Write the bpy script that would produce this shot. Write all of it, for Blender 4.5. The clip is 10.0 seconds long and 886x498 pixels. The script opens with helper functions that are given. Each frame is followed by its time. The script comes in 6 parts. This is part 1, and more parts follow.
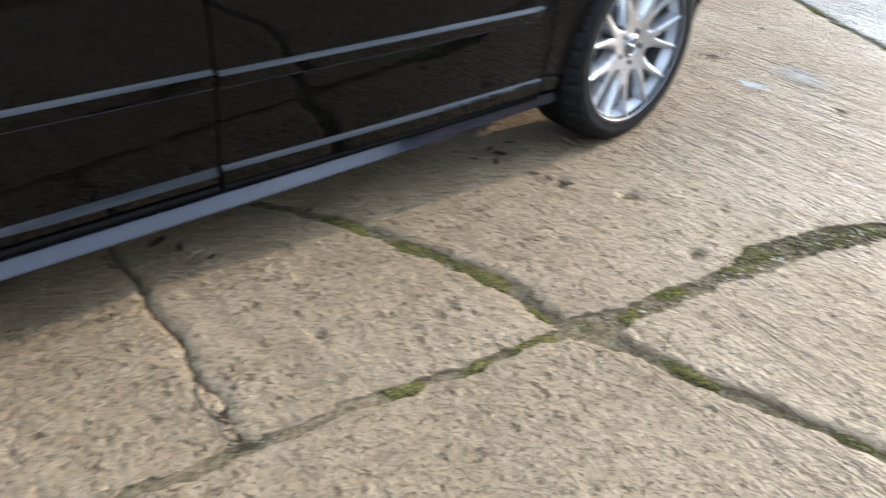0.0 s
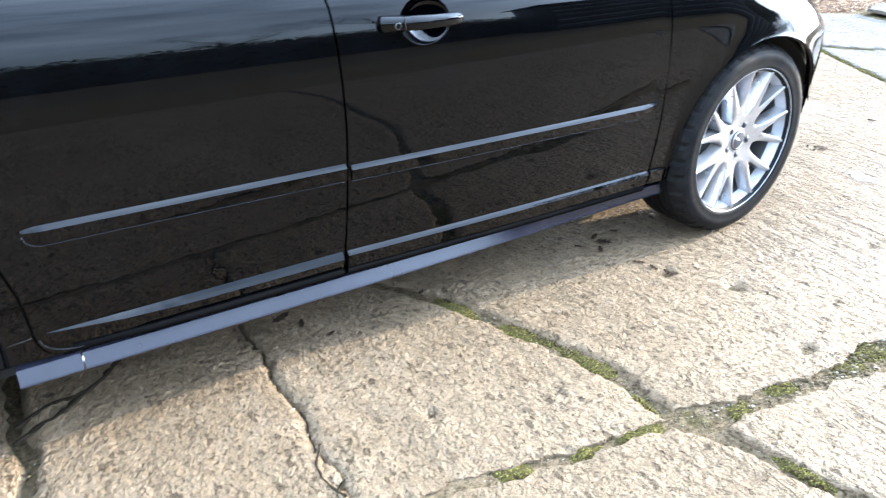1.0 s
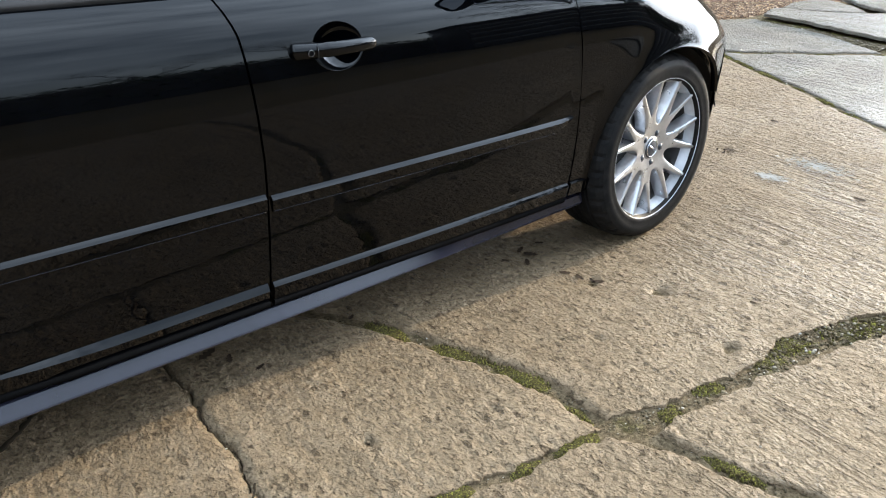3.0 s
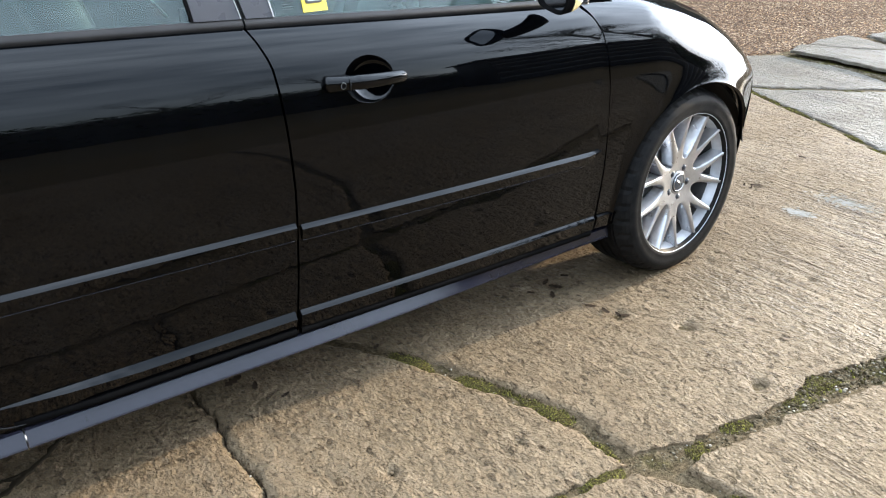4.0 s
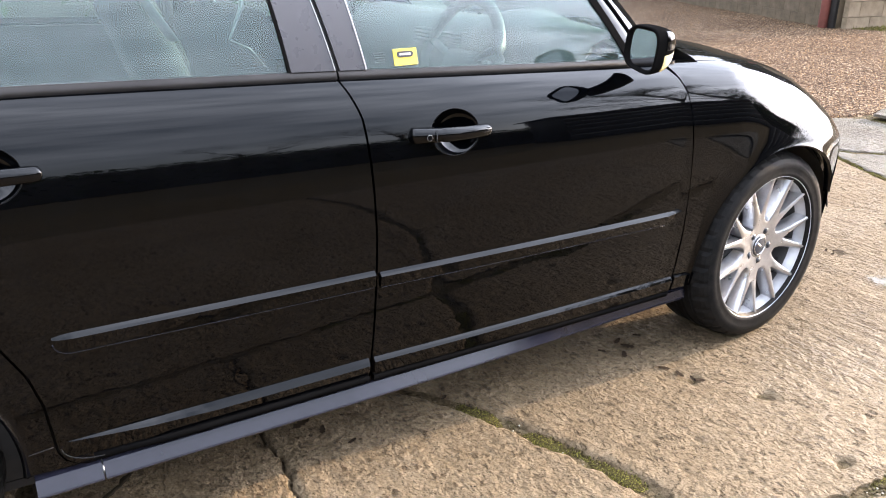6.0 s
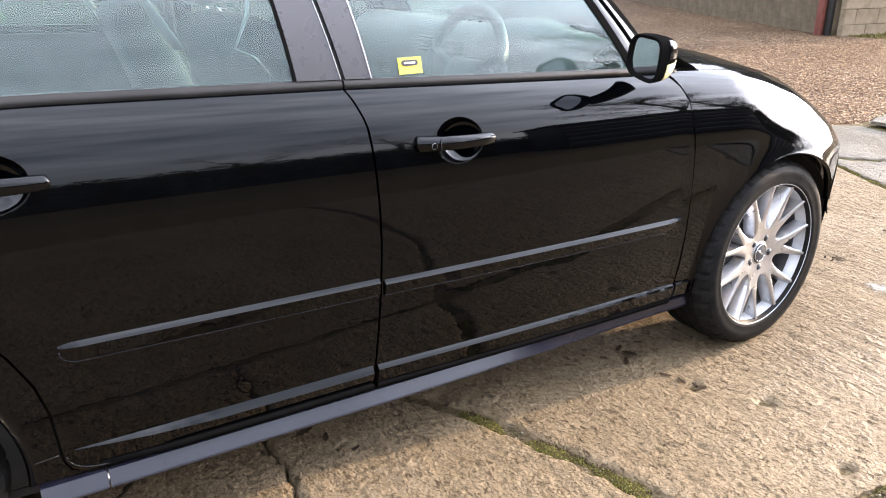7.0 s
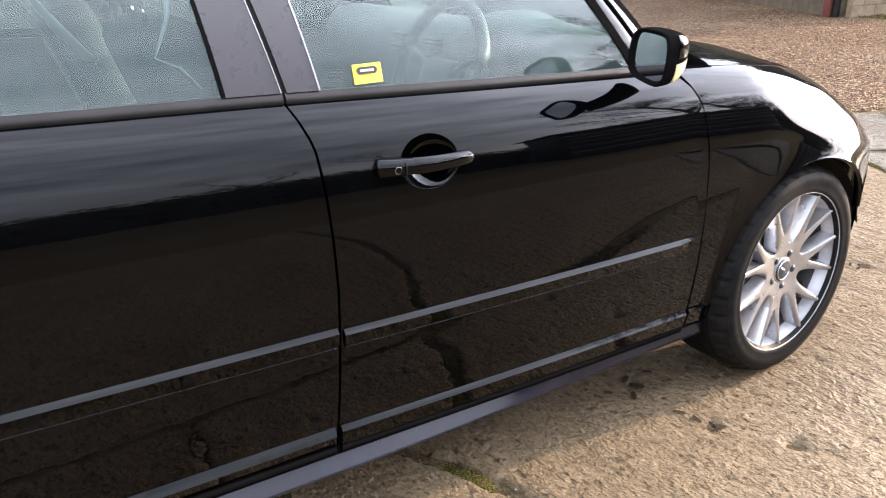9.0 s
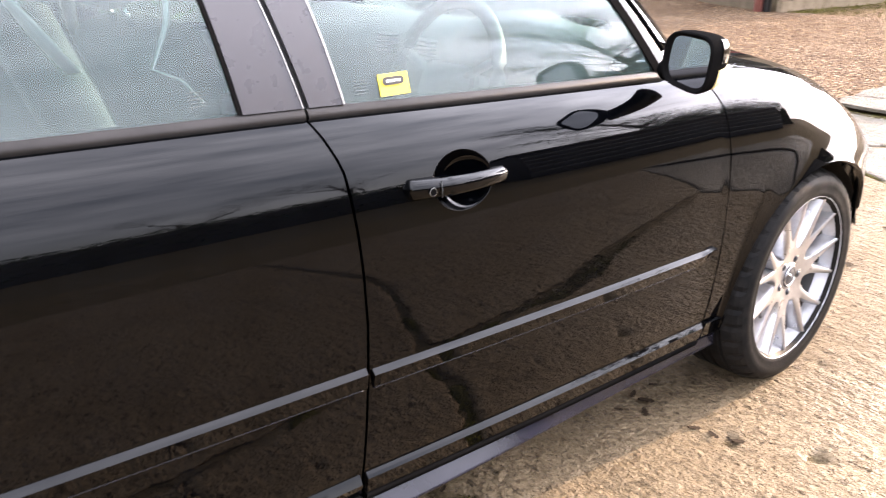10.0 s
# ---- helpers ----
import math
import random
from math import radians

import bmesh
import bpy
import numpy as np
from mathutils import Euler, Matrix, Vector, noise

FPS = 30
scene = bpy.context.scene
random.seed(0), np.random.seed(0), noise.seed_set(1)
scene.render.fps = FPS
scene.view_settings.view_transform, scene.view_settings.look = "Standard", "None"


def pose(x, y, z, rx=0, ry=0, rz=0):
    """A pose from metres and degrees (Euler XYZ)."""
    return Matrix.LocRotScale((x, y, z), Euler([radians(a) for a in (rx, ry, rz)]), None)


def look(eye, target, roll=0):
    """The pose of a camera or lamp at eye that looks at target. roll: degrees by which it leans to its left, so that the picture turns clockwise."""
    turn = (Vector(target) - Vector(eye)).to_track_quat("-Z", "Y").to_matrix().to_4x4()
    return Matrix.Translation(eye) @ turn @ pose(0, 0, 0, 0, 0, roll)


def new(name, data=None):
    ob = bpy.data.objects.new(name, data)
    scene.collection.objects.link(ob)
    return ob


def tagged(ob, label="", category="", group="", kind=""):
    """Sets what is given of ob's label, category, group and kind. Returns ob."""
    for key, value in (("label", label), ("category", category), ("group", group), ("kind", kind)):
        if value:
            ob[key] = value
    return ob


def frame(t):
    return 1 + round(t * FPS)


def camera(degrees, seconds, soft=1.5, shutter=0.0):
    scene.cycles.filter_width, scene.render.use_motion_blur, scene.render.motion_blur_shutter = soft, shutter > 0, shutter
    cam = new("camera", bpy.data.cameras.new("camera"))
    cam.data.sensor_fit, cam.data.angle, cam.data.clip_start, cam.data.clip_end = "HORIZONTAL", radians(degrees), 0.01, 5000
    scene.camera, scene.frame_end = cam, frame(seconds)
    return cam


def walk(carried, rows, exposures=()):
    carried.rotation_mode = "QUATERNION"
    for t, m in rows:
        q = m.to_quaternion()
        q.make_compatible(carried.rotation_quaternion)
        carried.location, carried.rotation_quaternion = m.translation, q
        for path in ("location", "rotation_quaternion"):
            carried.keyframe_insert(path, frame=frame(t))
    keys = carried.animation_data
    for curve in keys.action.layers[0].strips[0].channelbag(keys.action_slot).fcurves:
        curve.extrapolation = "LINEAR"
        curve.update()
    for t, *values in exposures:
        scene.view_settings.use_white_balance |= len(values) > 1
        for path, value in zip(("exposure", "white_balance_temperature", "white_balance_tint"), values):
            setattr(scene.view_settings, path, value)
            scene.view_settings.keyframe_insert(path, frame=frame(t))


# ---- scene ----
EXPO = [(0.0, 0.82, 5850, 6), (0.5, 1.32, 5750, 6), (1.0, 1.82, 5500, 6), (1.5, 1.22, 5850, 6), (2.0, 0.76, 6250, 5), (2.5, 0.66, 6250, 5), (4.0, 0.79, 6300, 6), (4.5, 0.84, 6350, 8),
        (5.5, 1.07, 6650, 14), (7.5, 1.2, 6900, 15), (8.5, 1.08, 6950, 14), (9.0, 0.99, 6950, 17), (9.5, 1.22, 7100, 20), (10.0, 1.53, 7300, 21)]
cam = camera(59.76, 10.0, soft=1.0, shutter=0.4)
walk(cam, [
    (0.0, pose(-1.9720, -1.4972, 1.1645, 55.696, -1.370, -37.055)),
    (0.5, pose(-2.0914, -1.5146, 1.2099, 57.717, -0.393, -28.996)),
    (1.0, pose(-2.0540, -1.5183, 1.2297, 61.330, 0.548, -30.516)),
    (1.5, pose(-2.0231, -1.5286, 1.2316, 62.306, 0.835, -35.204)),
    (2.0, pose(-2.0143, -1.5175, 1.2267, 62.197, 0.395, -37.772)),
    (2.5, pose(-2.0267, -1.5063, 1.2411, 61.821, 1.032, -37.310)),
    (4.0, pose(-2.0531, -1.5066, 1.2491, 64.598, 1.109, -34.933)),
    (4.5, pose(-2.0635, -1.5014, 1.2550, 65.784, 1.612, -33.820)),
    (5.0, pose(-2.0702, -1.4876, 1.2632, 67.299, 1.406, -32.080)),
    (5.5, pose(-2.0744, -1.4818, 1.2627, 67.960, 0.963, -30.691)),
    (6.0, pose(-2.0858, -1.4796, 1.2586, 68.220, 0.348, -29.773)),
    (7.5, pose(-2.1055, -1.4688, 1.2659, 68.892, -0.045, -30.522)),
    (8.0, pose(-2.0556, -1.4383, 1.2459, 68.516, -0.410, -31.689)),
    (8.5, pose(-1.9564, -1.3321, 1.2370, 68.013, 0.451, -31.859)),
    (9.0, pose(-1.8901, -1.2468, 1.2522, 67.936, 1.554, -30.088)),
    (9.5, pose(-1.9207, -1.1378, 1.2500, 67.449, 1.751, -30.038)),
    (10.0, pose(-1.9638, -1.0221, 1.2574, 67.440, 1.177, -35.179)),
], exposures=EXPO)

# ---------------------------------------------------------------- world and sun
SUN_EL, SUN_AZ = radians(13.5), radians(-5.0)      # azimuth from +x (the car's nose) towards +y
world = bpy.data.worlds.new("sky")
scene.world = world
world.use_nodes = True
wn = world.node_tree
sky = wn.nodes.new("ShaderNodeTexSky")
sky.sky_type = "NISHITA"
sky.sun_disc = False
sky.sun_elevation = SUN_EL
sky.sun_rotation = radians(90) - SUN_AZ
sky.air_density, sky.dust_density, sky.ozone_density = 1.0, 2.5, 1.0
wn.nodes["Background"].inputs["Strength"].default_value = 0.10
# a veil of thin high cloud over the whole sky
wc = wn.nodes.new("ShaderNodeTexCoord")
wm = wn.nodes.new("ShaderNodeMapping")
wm.inputs["Scale"].default_value = (1.0, 1.0, 2.5)
cloud = wn.nodes.new("ShaderNodeTexNoise")
cloud.inputs["Scale"].default_value, cloud.inputs["Detail"].default_value, cloud.inputs["Roughness"].default_value = 2.2, 6.0, 0.6
veil = wn.nodes.new("ShaderNodeValToRGB")
veil.color_ramp.elements[0].position, veil.color_ramp.elements[0].color = 0.30, (2.9, 3.5, 4.5, 1)
veil.color_ramp.elements[1].position, veil.color_ramp.elements[1].color = 0.75, (11.0, 12.3, 14.5, 1)
add = wn.nodes.new("ShaderNodeMix")
add.data_type, add.blend_type = "RGBA", "ADD"
add.inputs["Factor"].default_value = 1.0
wn.links.new(wc.outputs["Generated"], wm.inputs["Vector"])
wn.links.new(wm.outputs[0], cloud.inputs["Vector"])
wn.links.new(cloud.outputs["Fac"], veil.inputs["Fac"])
wn.links.new(sky.outputs[0], add.inputs[6])
# the veil glows round the sun
dot = wn.nodes.new("ShaderNodeVectorMath")
dot.operation = "DOT_PRODUCT"
dot.inputs[1].default_value = (math.cos(SUN_EL) * math.cos(SUN_AZ), math.cos(SUN_EL) * math.sin(SUN_AZ), math.sin(SUN_EL))
pos = wn.nodes.new("ShaderNodeMath")
pos.operation = "MAXIMUM"
pos.inputs[1].default_value = 0.0
halo = wn.nodes.new("ShaderNodeMath")
halo.operation = "POWER"
halo.inputs[1].default_value = 20.0
gain = wn.nodes.new("ShaderNodeMath")
gain.operation = "MULTIPLY_ADD"
gain.inputs[1].default_value, gain.inputs[2].default_value = 8.0, 1.0
lit_veil = wn.nodes.new("ShaderNodeVectorMath")
lit_veil.operation = "SCALE"
wn.links.new(wc.outputs["Generated"], dot.inputs[0])
wn.links.new(dot.outputs["Value"], pos.inputs[0])
wn.links.new(pos.outputs[0], halo.inputs[0])
wn.links.new(halo.outputs[0], gain.inputs[0])
broad = wn.nodes.new("ShaderNodeMath")
broad.operation = "POWER"
broad.inputs[1].default_value = 5.0
both_glows = wn.nodes.new("ShaderNodeMath")
both_glows.operation = "MULTIPLY_ADD"
both_glows.inputs[1].default_value = 7.0
wn.links.new(pos.outputs[0], broad.inputs[0])
wn.links.new(broad.outputs[0], both_glows.inputs[0])
wn.links.new(gain.outputs[0], both_glows.inputs[2])
wn.links.new(veil.outputs[0], lit_veil.inputs[0])
split = wn.nodes.new("ShaderNodeSeparateXYZ")
high = wn.nodes.new("ShaderNodeMath")
high.operation = "MULTIPLY"
up = wn.nodes.new("ShaderNodeMath")
up.operation = "MULTIPLY_ADD"
up.inputs[1].default_value = 1.6
wn.links.new(wc.outputs["Generated"], split.inputs[0])
wn.links.new(split.outputs["Z"], high.inputs[0])
high.inputs[1].default_value = 1.2
wn.links.new(high.outputs[0], up.inputs[0])
wn.links.new(both_glows.outputs[0], up.inputs[2])
wn.links.new(up.outputs[0], lit_veil.inputs["Scale"])
wn.links.new(lit_veil.outputs[0], add.inputs[7])
wn.links.new(add.outputs[2], wn.nodes["Background"].inputs["Color"])
sun = new("sun", bpy.data.lights.new("sun", "SUN"))
sun.data.energy, sun.data.angle, sun.data.color = 5.0, radians(0.6), (1.0, 0.775, 0.51)
SUN_DIR = Vector((math.cos(SUN_EL) * math.cos(SUN_AZ), math.cos(SUN_EL) * math.sin(SUN_AZ), math.sin(SUN_EL)))
sun.matrix_world = look(SUN_DIR * 30, (0, 0, 0))


# ---------------------------------------------------------------- materials
def mat(name):
    m = bpy.data.materials.new(name)
    m.use_nodes = True
    return m, m.node_tree, m.node_tree.nodes["Principled BSDF"]


def node(t, kind, **kw):
    n = t.nodes.new(kind)
    for k, v in kw.items():
        n.inputs[k].default_value = v
    return n


def coords(t, scale=(1, 1, 1), turn=(0, 0, 0), kind="Object"):
    c = t.nodes.new("ShaderNodeTexCoord")
    mp = node(t, "ShaderNodeMapping", Scale=scale, Rotation=turn)
    t.links.new(c.outputs[kind], mp.inputs["Vector"])
    return mp.outputs[0]


def noise_tex(t, vec, scale, detail=4.0, rough=0.55, distort=0.0):
    n = node(t, "ShaderNodeTexNoise", Scale=scale, Detail=detail, Roughness=rough, Distortion=distort)
    t.links.new(vec, n.inputs["Vector"])
    return n.outputs["Fac"]


def ramp(t, fac, stops):
    r = t.nodes.new("ShaderNodeValToRGB")
    el = r.color_ramp.elements
    while len(el) < len(stops):
        el.new(0.5)
    for e, (p, c) in zip(el, stops):
        e.position = p
        e.color = (*c, 1) if isinstance(c, tuple) else (c, c, c, 1)
    t.links.new(fac, r.inputs["Fac"])
    return r.outputs["Color"]


def mix(t, a, b, fac, how="MIX"):
    m = t.nodes.new("ShaderNodeMix")
    m.data_type, m.blend_type = "RGBA", how
    for sock, v in ((m.inputs["Factor"], fac), (m.inputs[6], a), (m.inputs[7], b)):
        if hasattr(v, "is_linked"):
            t.links.new(v, sock)
        else:
            sock.default_value = v if not isinstance(v, tuple) else (*v, 1)
    return m.outputs[2]


def math_node(t, op, a, b=0.0):
    m = t.nodes.new("ShaderNodeMath")
    m.operation = op
    for sock, v in zip(m.inputs, (a, b)):
        if hasattr(v, "is_linked"):
            t.links.new(v, sock)
        else:
            sock.default_value = v
    return m.outputs[0]


def bump(t, bsdf, height, strength, distance, before=None):
    b = node(t, "ShaderNodeBump", Strength=strength, Distance=distance)
    t.links.new(height, b.inputs["Height"])
    if before is not None:
        t.links.new(before, b.inputs["Normal"])
    t.links.new(b.outputs[0], bsdf.inputs["Normal"])
    return b.outputs[0]


def simple(name, colour, rough, metal=0.0, grain=0.0, grain_scale=400, vary=0.15, coat=0.0):
    """A surface of one colour with slight mottling and fine grain."""
    m, t, b = mat(name)
    v = coords(t)
    n = noise_tex(t, v, 9, 5)
    dark = tuple(c * (1 - vary) for c in colour)
    light = tuple(min(1, c * (1 + vary)) for c in colour)
    t.links.new(ramp(t, n, [(0.3, dark), (0.7, light)]), b.inputs["Base Color"])
    r = ramp(t, noise_tex(t, v, 30, 4), [(0.3, max(0.0, rough - 0.06)), (0.7, min(1, rough + 0.06))])
    t.links.new(r, b.inputs["Roughness"])
    b.inputs["Metallic"].default_value = metal
    b.inputs["Coat Weight"].default_value = coat
    if grain:
        bump(t, b, noise_tex(t, v, grain_scale, 3), grain, 0.001)
    return m


def paint_material():
    """Black gloss paint with a clear coat, faint dust tinted blue for glare haze, and orange peel."""
    m, t, b = mat("black_paint")
    v = coords(t)
    # the dust's bluish tone also puts a veil of glare into the colour
    dust = ramp(t, noise_tex(t, v, 14, 6, 0.65), [(0.45, (0.0003, 0.0004, 0.0007)), (0.85, (0.0010, 0.0013, 0.0019))])
    t.links.new(dust, b.inputs["Base Color"])
    b.inputs["Roughness"].default_value = 0.24
    b.inputs["IOR"].default_value = 1.02
    b.inputs["Coat Weight"].default_value = 0.85
    b.inputs["Coat IOR"].default_value = 1.36
    t.links.new(ramp(t, noise_tex(t, v, 22, 5), [(0.35, 0.015), (0.75, 0.045)]), b.inputs["Coat Roughness"])
    peel = node(t, "ShaderNodeBump", Strength=0.015, Distance=0.001)
    t.links.new(noise_tex(t, v, 160, 2), peel.inputs["Height"])
    t.links.new(peel.outputs[0], b.inputs["Coat Normal"])
    return m


def concrete_material(name="yard_concrete", rough=(0.72, 0.42), dark=0.50, tint=(1.15, 0.975, 0.79), gloss=0.10):
    """Old tamped yard concrete: pale sand-grey, pitted, ridged across, stained and damp in places."""
    m, t, b = mat(name)
    v = coords(t)
    oi = t.nodes.new("ShaderNodeObjectInfo")
    k = lambda c: tuple(q * dark * w for q, w in zip(c, tint))
    big = noise_tex(t, v, 1.7, 6, 0.6)
    mid = noise_tex(t, v, 13, 6, 0.65)
    fine = noise_tex(t, coords(t, (1, 0.75, 1)), 55, 6, 0.7)
    grit = noise_tex(t, v, 210, 4, 0.7)
    base = ramp(t, big, [(0.30, k((0.235, 0.195, 0.138))), (0.5, k((0.33, 0.288, 0.222))), (0.7, k((0.40, 0.36, 0.298)))])
    base = mix(t, base, ramp(t, mid, [(0.30, k((0.195, 0.165, 0.120))), (0.5, k((0.33, 0.288, 0.222))), (0.72, k((0.45, 0.405, 0.335)))]), 0.5)
    base = mix(t, base, ramp(t, fine, [(0.34, (0.42, 0.39, 0.34)), (0.48, (0.92, 0.91, 0.89)), (0.66, (1.0, 1.0, 1.0))]), 0.5, "MULTIPLY")
    base = mix(t, base, ramp(t, grit, [(0.36, (0.40, 0.37, 0.33)), (0.52, (1.0, 1.0, 1.0))]), 0.34, "MULTIPLY")
    # pits where the paste has worn out, more in some places than others
    where = ramp(t, noise_tex(t, v, 5, 4), [(0.35, 0.0), (0.65, 1.0)])
    hole = node(t, "ShaderNodeTexVoronoi", Scale=44.0)
    t.links.new(coords(t, (1, 0.55, 1)), hole.inputs["Vector"])
    cell = t.nodes.new("ShaderNodeSeparateColor")
    t.links.new(hole.outputs["Color"], cell.inputs[0])
    keep = ramp(t, math_node(t, "ADD", cell.outputs[0], math_node(t, "MULTIPLY", where, 0.12)), [(0.72, 0.0), (0.78, 1.0)])
    size = math_node(t, "MULTIPLY", cell.outputs[1], 0.20)
    edge = math_node(t, "ADD", hole.outputs["Distance"], math_node(t, "MULTIPLY", math_node(t, "SUBTRACT", fine, 0.5), 1.25))
    inside = ramp(t, math_node(t, "SUBTRACT", edge, size), [(0.06, 1.0), (0.20, 0.0)])
    pits = math_node(t, "SUBTRACT", 1.0, math_node(t, "MULTIPLY", inside, keep))
    small = ramp(t, noise_tex(t, coords(t, (1, 0.6, 1)), 125, 3, 0.6, 0.4), [(0.35, 0.0), (0.43, 1.0)])
    turned = node(t, "ShaderNodeMapping", Scale=(1, 0.15, 1))
    t.links.new(coords(t, turn=(0, 0, 0.035)), turned.inputs["Vector"])
    ridge = noise_tex(t, turned.outputs[0], 30, 2.0, 0.55, 0.5)
    # the tamping marks stand out most on the open yard, away from the worn strip
    place = t.nodes.new("ShaderNodeSeparateXYZ")
    t.links.new(v, place.inputs[0])
    beyond = node(t, "ShaderNodeMapRange")
    beyond.inputs[1].default_value, beyond.inputs[2].default_value, beyond.inputs[3].default_value, beyond.inputs[4].default_value = -0.80, -0.66, 1.0, 0.0
    t.links.new(place.outputs["Y"], beyond.inputs[0])
    marked = node(t, "ShaderNodeMapRange")
    marked.inputs[1].default_value, marked.inputs[2].default_value, marked.inputs[3].default_value, marked.inputs[4].default_value = -0.40, 0.45, 0.05, 1.0
    t.links.new(math_node(t, "ADD", place.outputs["X"], beyond.outputs[0]), marked.inputs[0])
    marked = marked.outputs[0]
    # long scored lines left by the tamping board
    drawn = node(t, "ShaderNodeMapping", Scale=(1, 0.030, 1))
    t.links.new(coords(t, turn=(0, 0, 0.02)), drawn.inputs["Vector"])
    score = math_node(t, "ABSOLUTE", math_node(t, "SUBTRACT", noise_tex(t, drawn.outputs[0], 13, 2.5, 0.6, 0.1), 0.5))
    score = math_node(t, "MULTIPLY", ramp(t, score, [(0.005, 1.0), (0.026, 0.0)]), ramp(t, noise_tex(t, v, 1.6, 4), [(0.40, 0.0), (0.60, 1.0)]))
    base = mix(t, base, k((0.075, 0.060, 0.042)), math_node(t, "MULTIPLY", math_node(t, "SUBTRACT", 1.0, pits), 0.62))
    base = mix(t, base, k((0.085, 0.070, 0.050)), math_node(t, "MULTIPLY", math_node(t, "SUBTRACT", 1.0, small), 0.6))
    base = mix(t, base, k((0.085, 0.066, 0.044)), math_node(t, "MULTIPLY", score, math_node(t, "MULTIPLY", marked, 0.75)))
    groove = ramp(t, ridge, [(0.30, 1.0), (0.46, 0.0)])
    base = mix(t, base, k((0.14, 0.112, 0.078)), math_node(t, "MULTIPLY", math_node(t, "MULTIPLY", groove, math_node(t, "MULTIPLY", marked, 0.35)), where))
    # each slab is a little different
    tone = ramp(t, oi.outputs["Random"], [(0.0, (0.90, 0.885, 0.87)), (1.0, (1.0, 1.0, 1.0))])
    base = mix(t, base, tone, 1.0, "MULTIPLY")
    # lichen and damp stains
    stain = ramp(t, noise_tex(t, v, 3.3, 8, 0.72), [(0.46, 0.0), (0.66, 1.0)])
    base = mix(t, base, k((0.13, 0.104, 0.066)), math_node(t, "MULTIPLY", stain, 0.40))
    blotch = ramp(t, noise_tex(t, v, 24, 5, 0.7, 0.6), [(0.52, 0.0), (0.66, 1.0)])
    base = mix(t, base, k((0.11, 0.090, 0.060)), math_node(t, "MULTIPLY", blotch, 0.25))
    t.links.new(base, b.inputs["Base Color"])
    wet = ramp(t, noise_tex(t, v, 0.9, 5, 0.6), [(0.40, rough[0]), (0.66, rough[1])])
    t.links.new(wet, b.inputs["Roughness"])
    b.inputs["Specular IOR Level"].default_value = gloss
    lumps = math_node(t, "MULTIPLY", noise_tex(t, coords(t, (1, 0.8, 1)), 52, 2.5, 0.55, 0.3), ramp(t, noise_tex(t, v, 3.5, 4), [(0.35, 0.45), (0.65, 1.1)]))
    grains = noise_tex(t, v, 150, 3.0, 0.6)
    n1 = bump(t, b, math_node(t, "MULTIPLY", math_node(t, "MULTIPLY", ridge, ramp(t, noise_tex(t, v, 1.3, 4), [(0.36, 0.3), (0.60, 1.0)])), marked), 0.9, 0.016)
    n1 = bump(t, b, math_node(t, "SUBTRACT", 1.0, math_node(t, "MULTIPLY", score, marked)), 0.8, 0.005, n1)
    n2 = bump(t, b, pits, 1.0, 0.010, n1)
    n3 = bump(t, b, small, 1.0, 0.005, n2)
    n4 = bump(t, b, lumps, 1.0, 0.019, n3)
    bump(t, b, grains, 1.0, 0.005, n4)
    return m


def soil_material():
    """Sandy dirt with a green-brown mossy film in patches."""
    m, t, b = mat("joint_dirt")
    v = coords(t)
    n = noise_tex(t, v, 75, 7, 0.72)
    base = ramp(t, n, [(0.32, (0.028, 0.020, 0.010)), (0.52, (0.110, 0.082, 0.048)), (0.75, (0.22, 0.172, 0.108))])
    green = ramp(t, n, [(0.32, (0.012, 0.012, 0.004)), (0.52, (0.042, 0.040, 0.011)), (0.75, (0.10, 0.094, 0.026))])
    base = mix(t, base, green, ramp(t, noise_tex(t, v, 8, 5, 0.6), [(0.54, 0.0), (0.66, 0.8)]))
    t.links.new(base, b.inputs["Base Color"])
    b.inputs["Roughness"].default_value = 0.9
    b.inputs["IOR"].default_value = 1.12
    bump(t, b, n, 1.0, 0.012)
    return m


def gravel_ground_material():
    """Fine gravel strewn with brown leaf crumbs."""
    m, t, b = mat("leafy_gravel")
    v = coords(t)
    vo = node(t, "ShaderNodeTexVoronoi", Scale=64.0)
    t.links.new(v, vo.inputs["Vector"])
    pick = t.nodes.new("ShaderNodeSeparateColor")
    t.links.new(vo.outputs["Color"], pick.inputs[0])
    base = ramp(t, pick.outputs[0], [(0.0, (0.030, 0.017, 0.009)), (0.35, (0.085, 0.048, 0.026)), (0.65, (0.15, 0.090, 0.052)), (0.85, (0.25, 0.175, 0.110)), (1.0, (0.46, 0.36, 0.25))])
    base = mix(t, base, ramp(t, noise_tex(t, v, 0.8, 5), [(0.35, (0.65, 0.6, 0.56)), (0.7, (1, 1, 1))]), 0.8, "MULTIPLY")
    t.links.new(base, b.inputs["Base Color"])
    b.inputs["Roughness"].default_value = 0.85
    b.inputs["IOR"].default_value = 1.2
    n1 = bump(t, b, vo.outputs["Distance"], 1.0, 0.03)
    bump(t, b, noise_tex(t, v, 60, 4), 0.6, 0.02, n1)
    return m


def random_tint(name, stops, rough=0.8, island=True, scale=40):
    """Colour picked piece by piece."""
    m, t, b = mat(name)
    g = t.nodes.new("ShaderNodeNewGeometry")
    base = ramp(t, g.outputs["Random Per Island"], stops)
    base = mix(t, base, ramp(t, noise_tex(t, coords(t), scale, 4), [(0.3, (0.6, 0.6, 0.6)), (0.7, (1, 1, 1))]), 0.7, "MULTIPLY")
    t.links.new(base, b.inputs["Base Color"])
    b.inputs["Roughness"].default_value = rough
    b.inputs["IOR"].default_value = 1.15
    return m


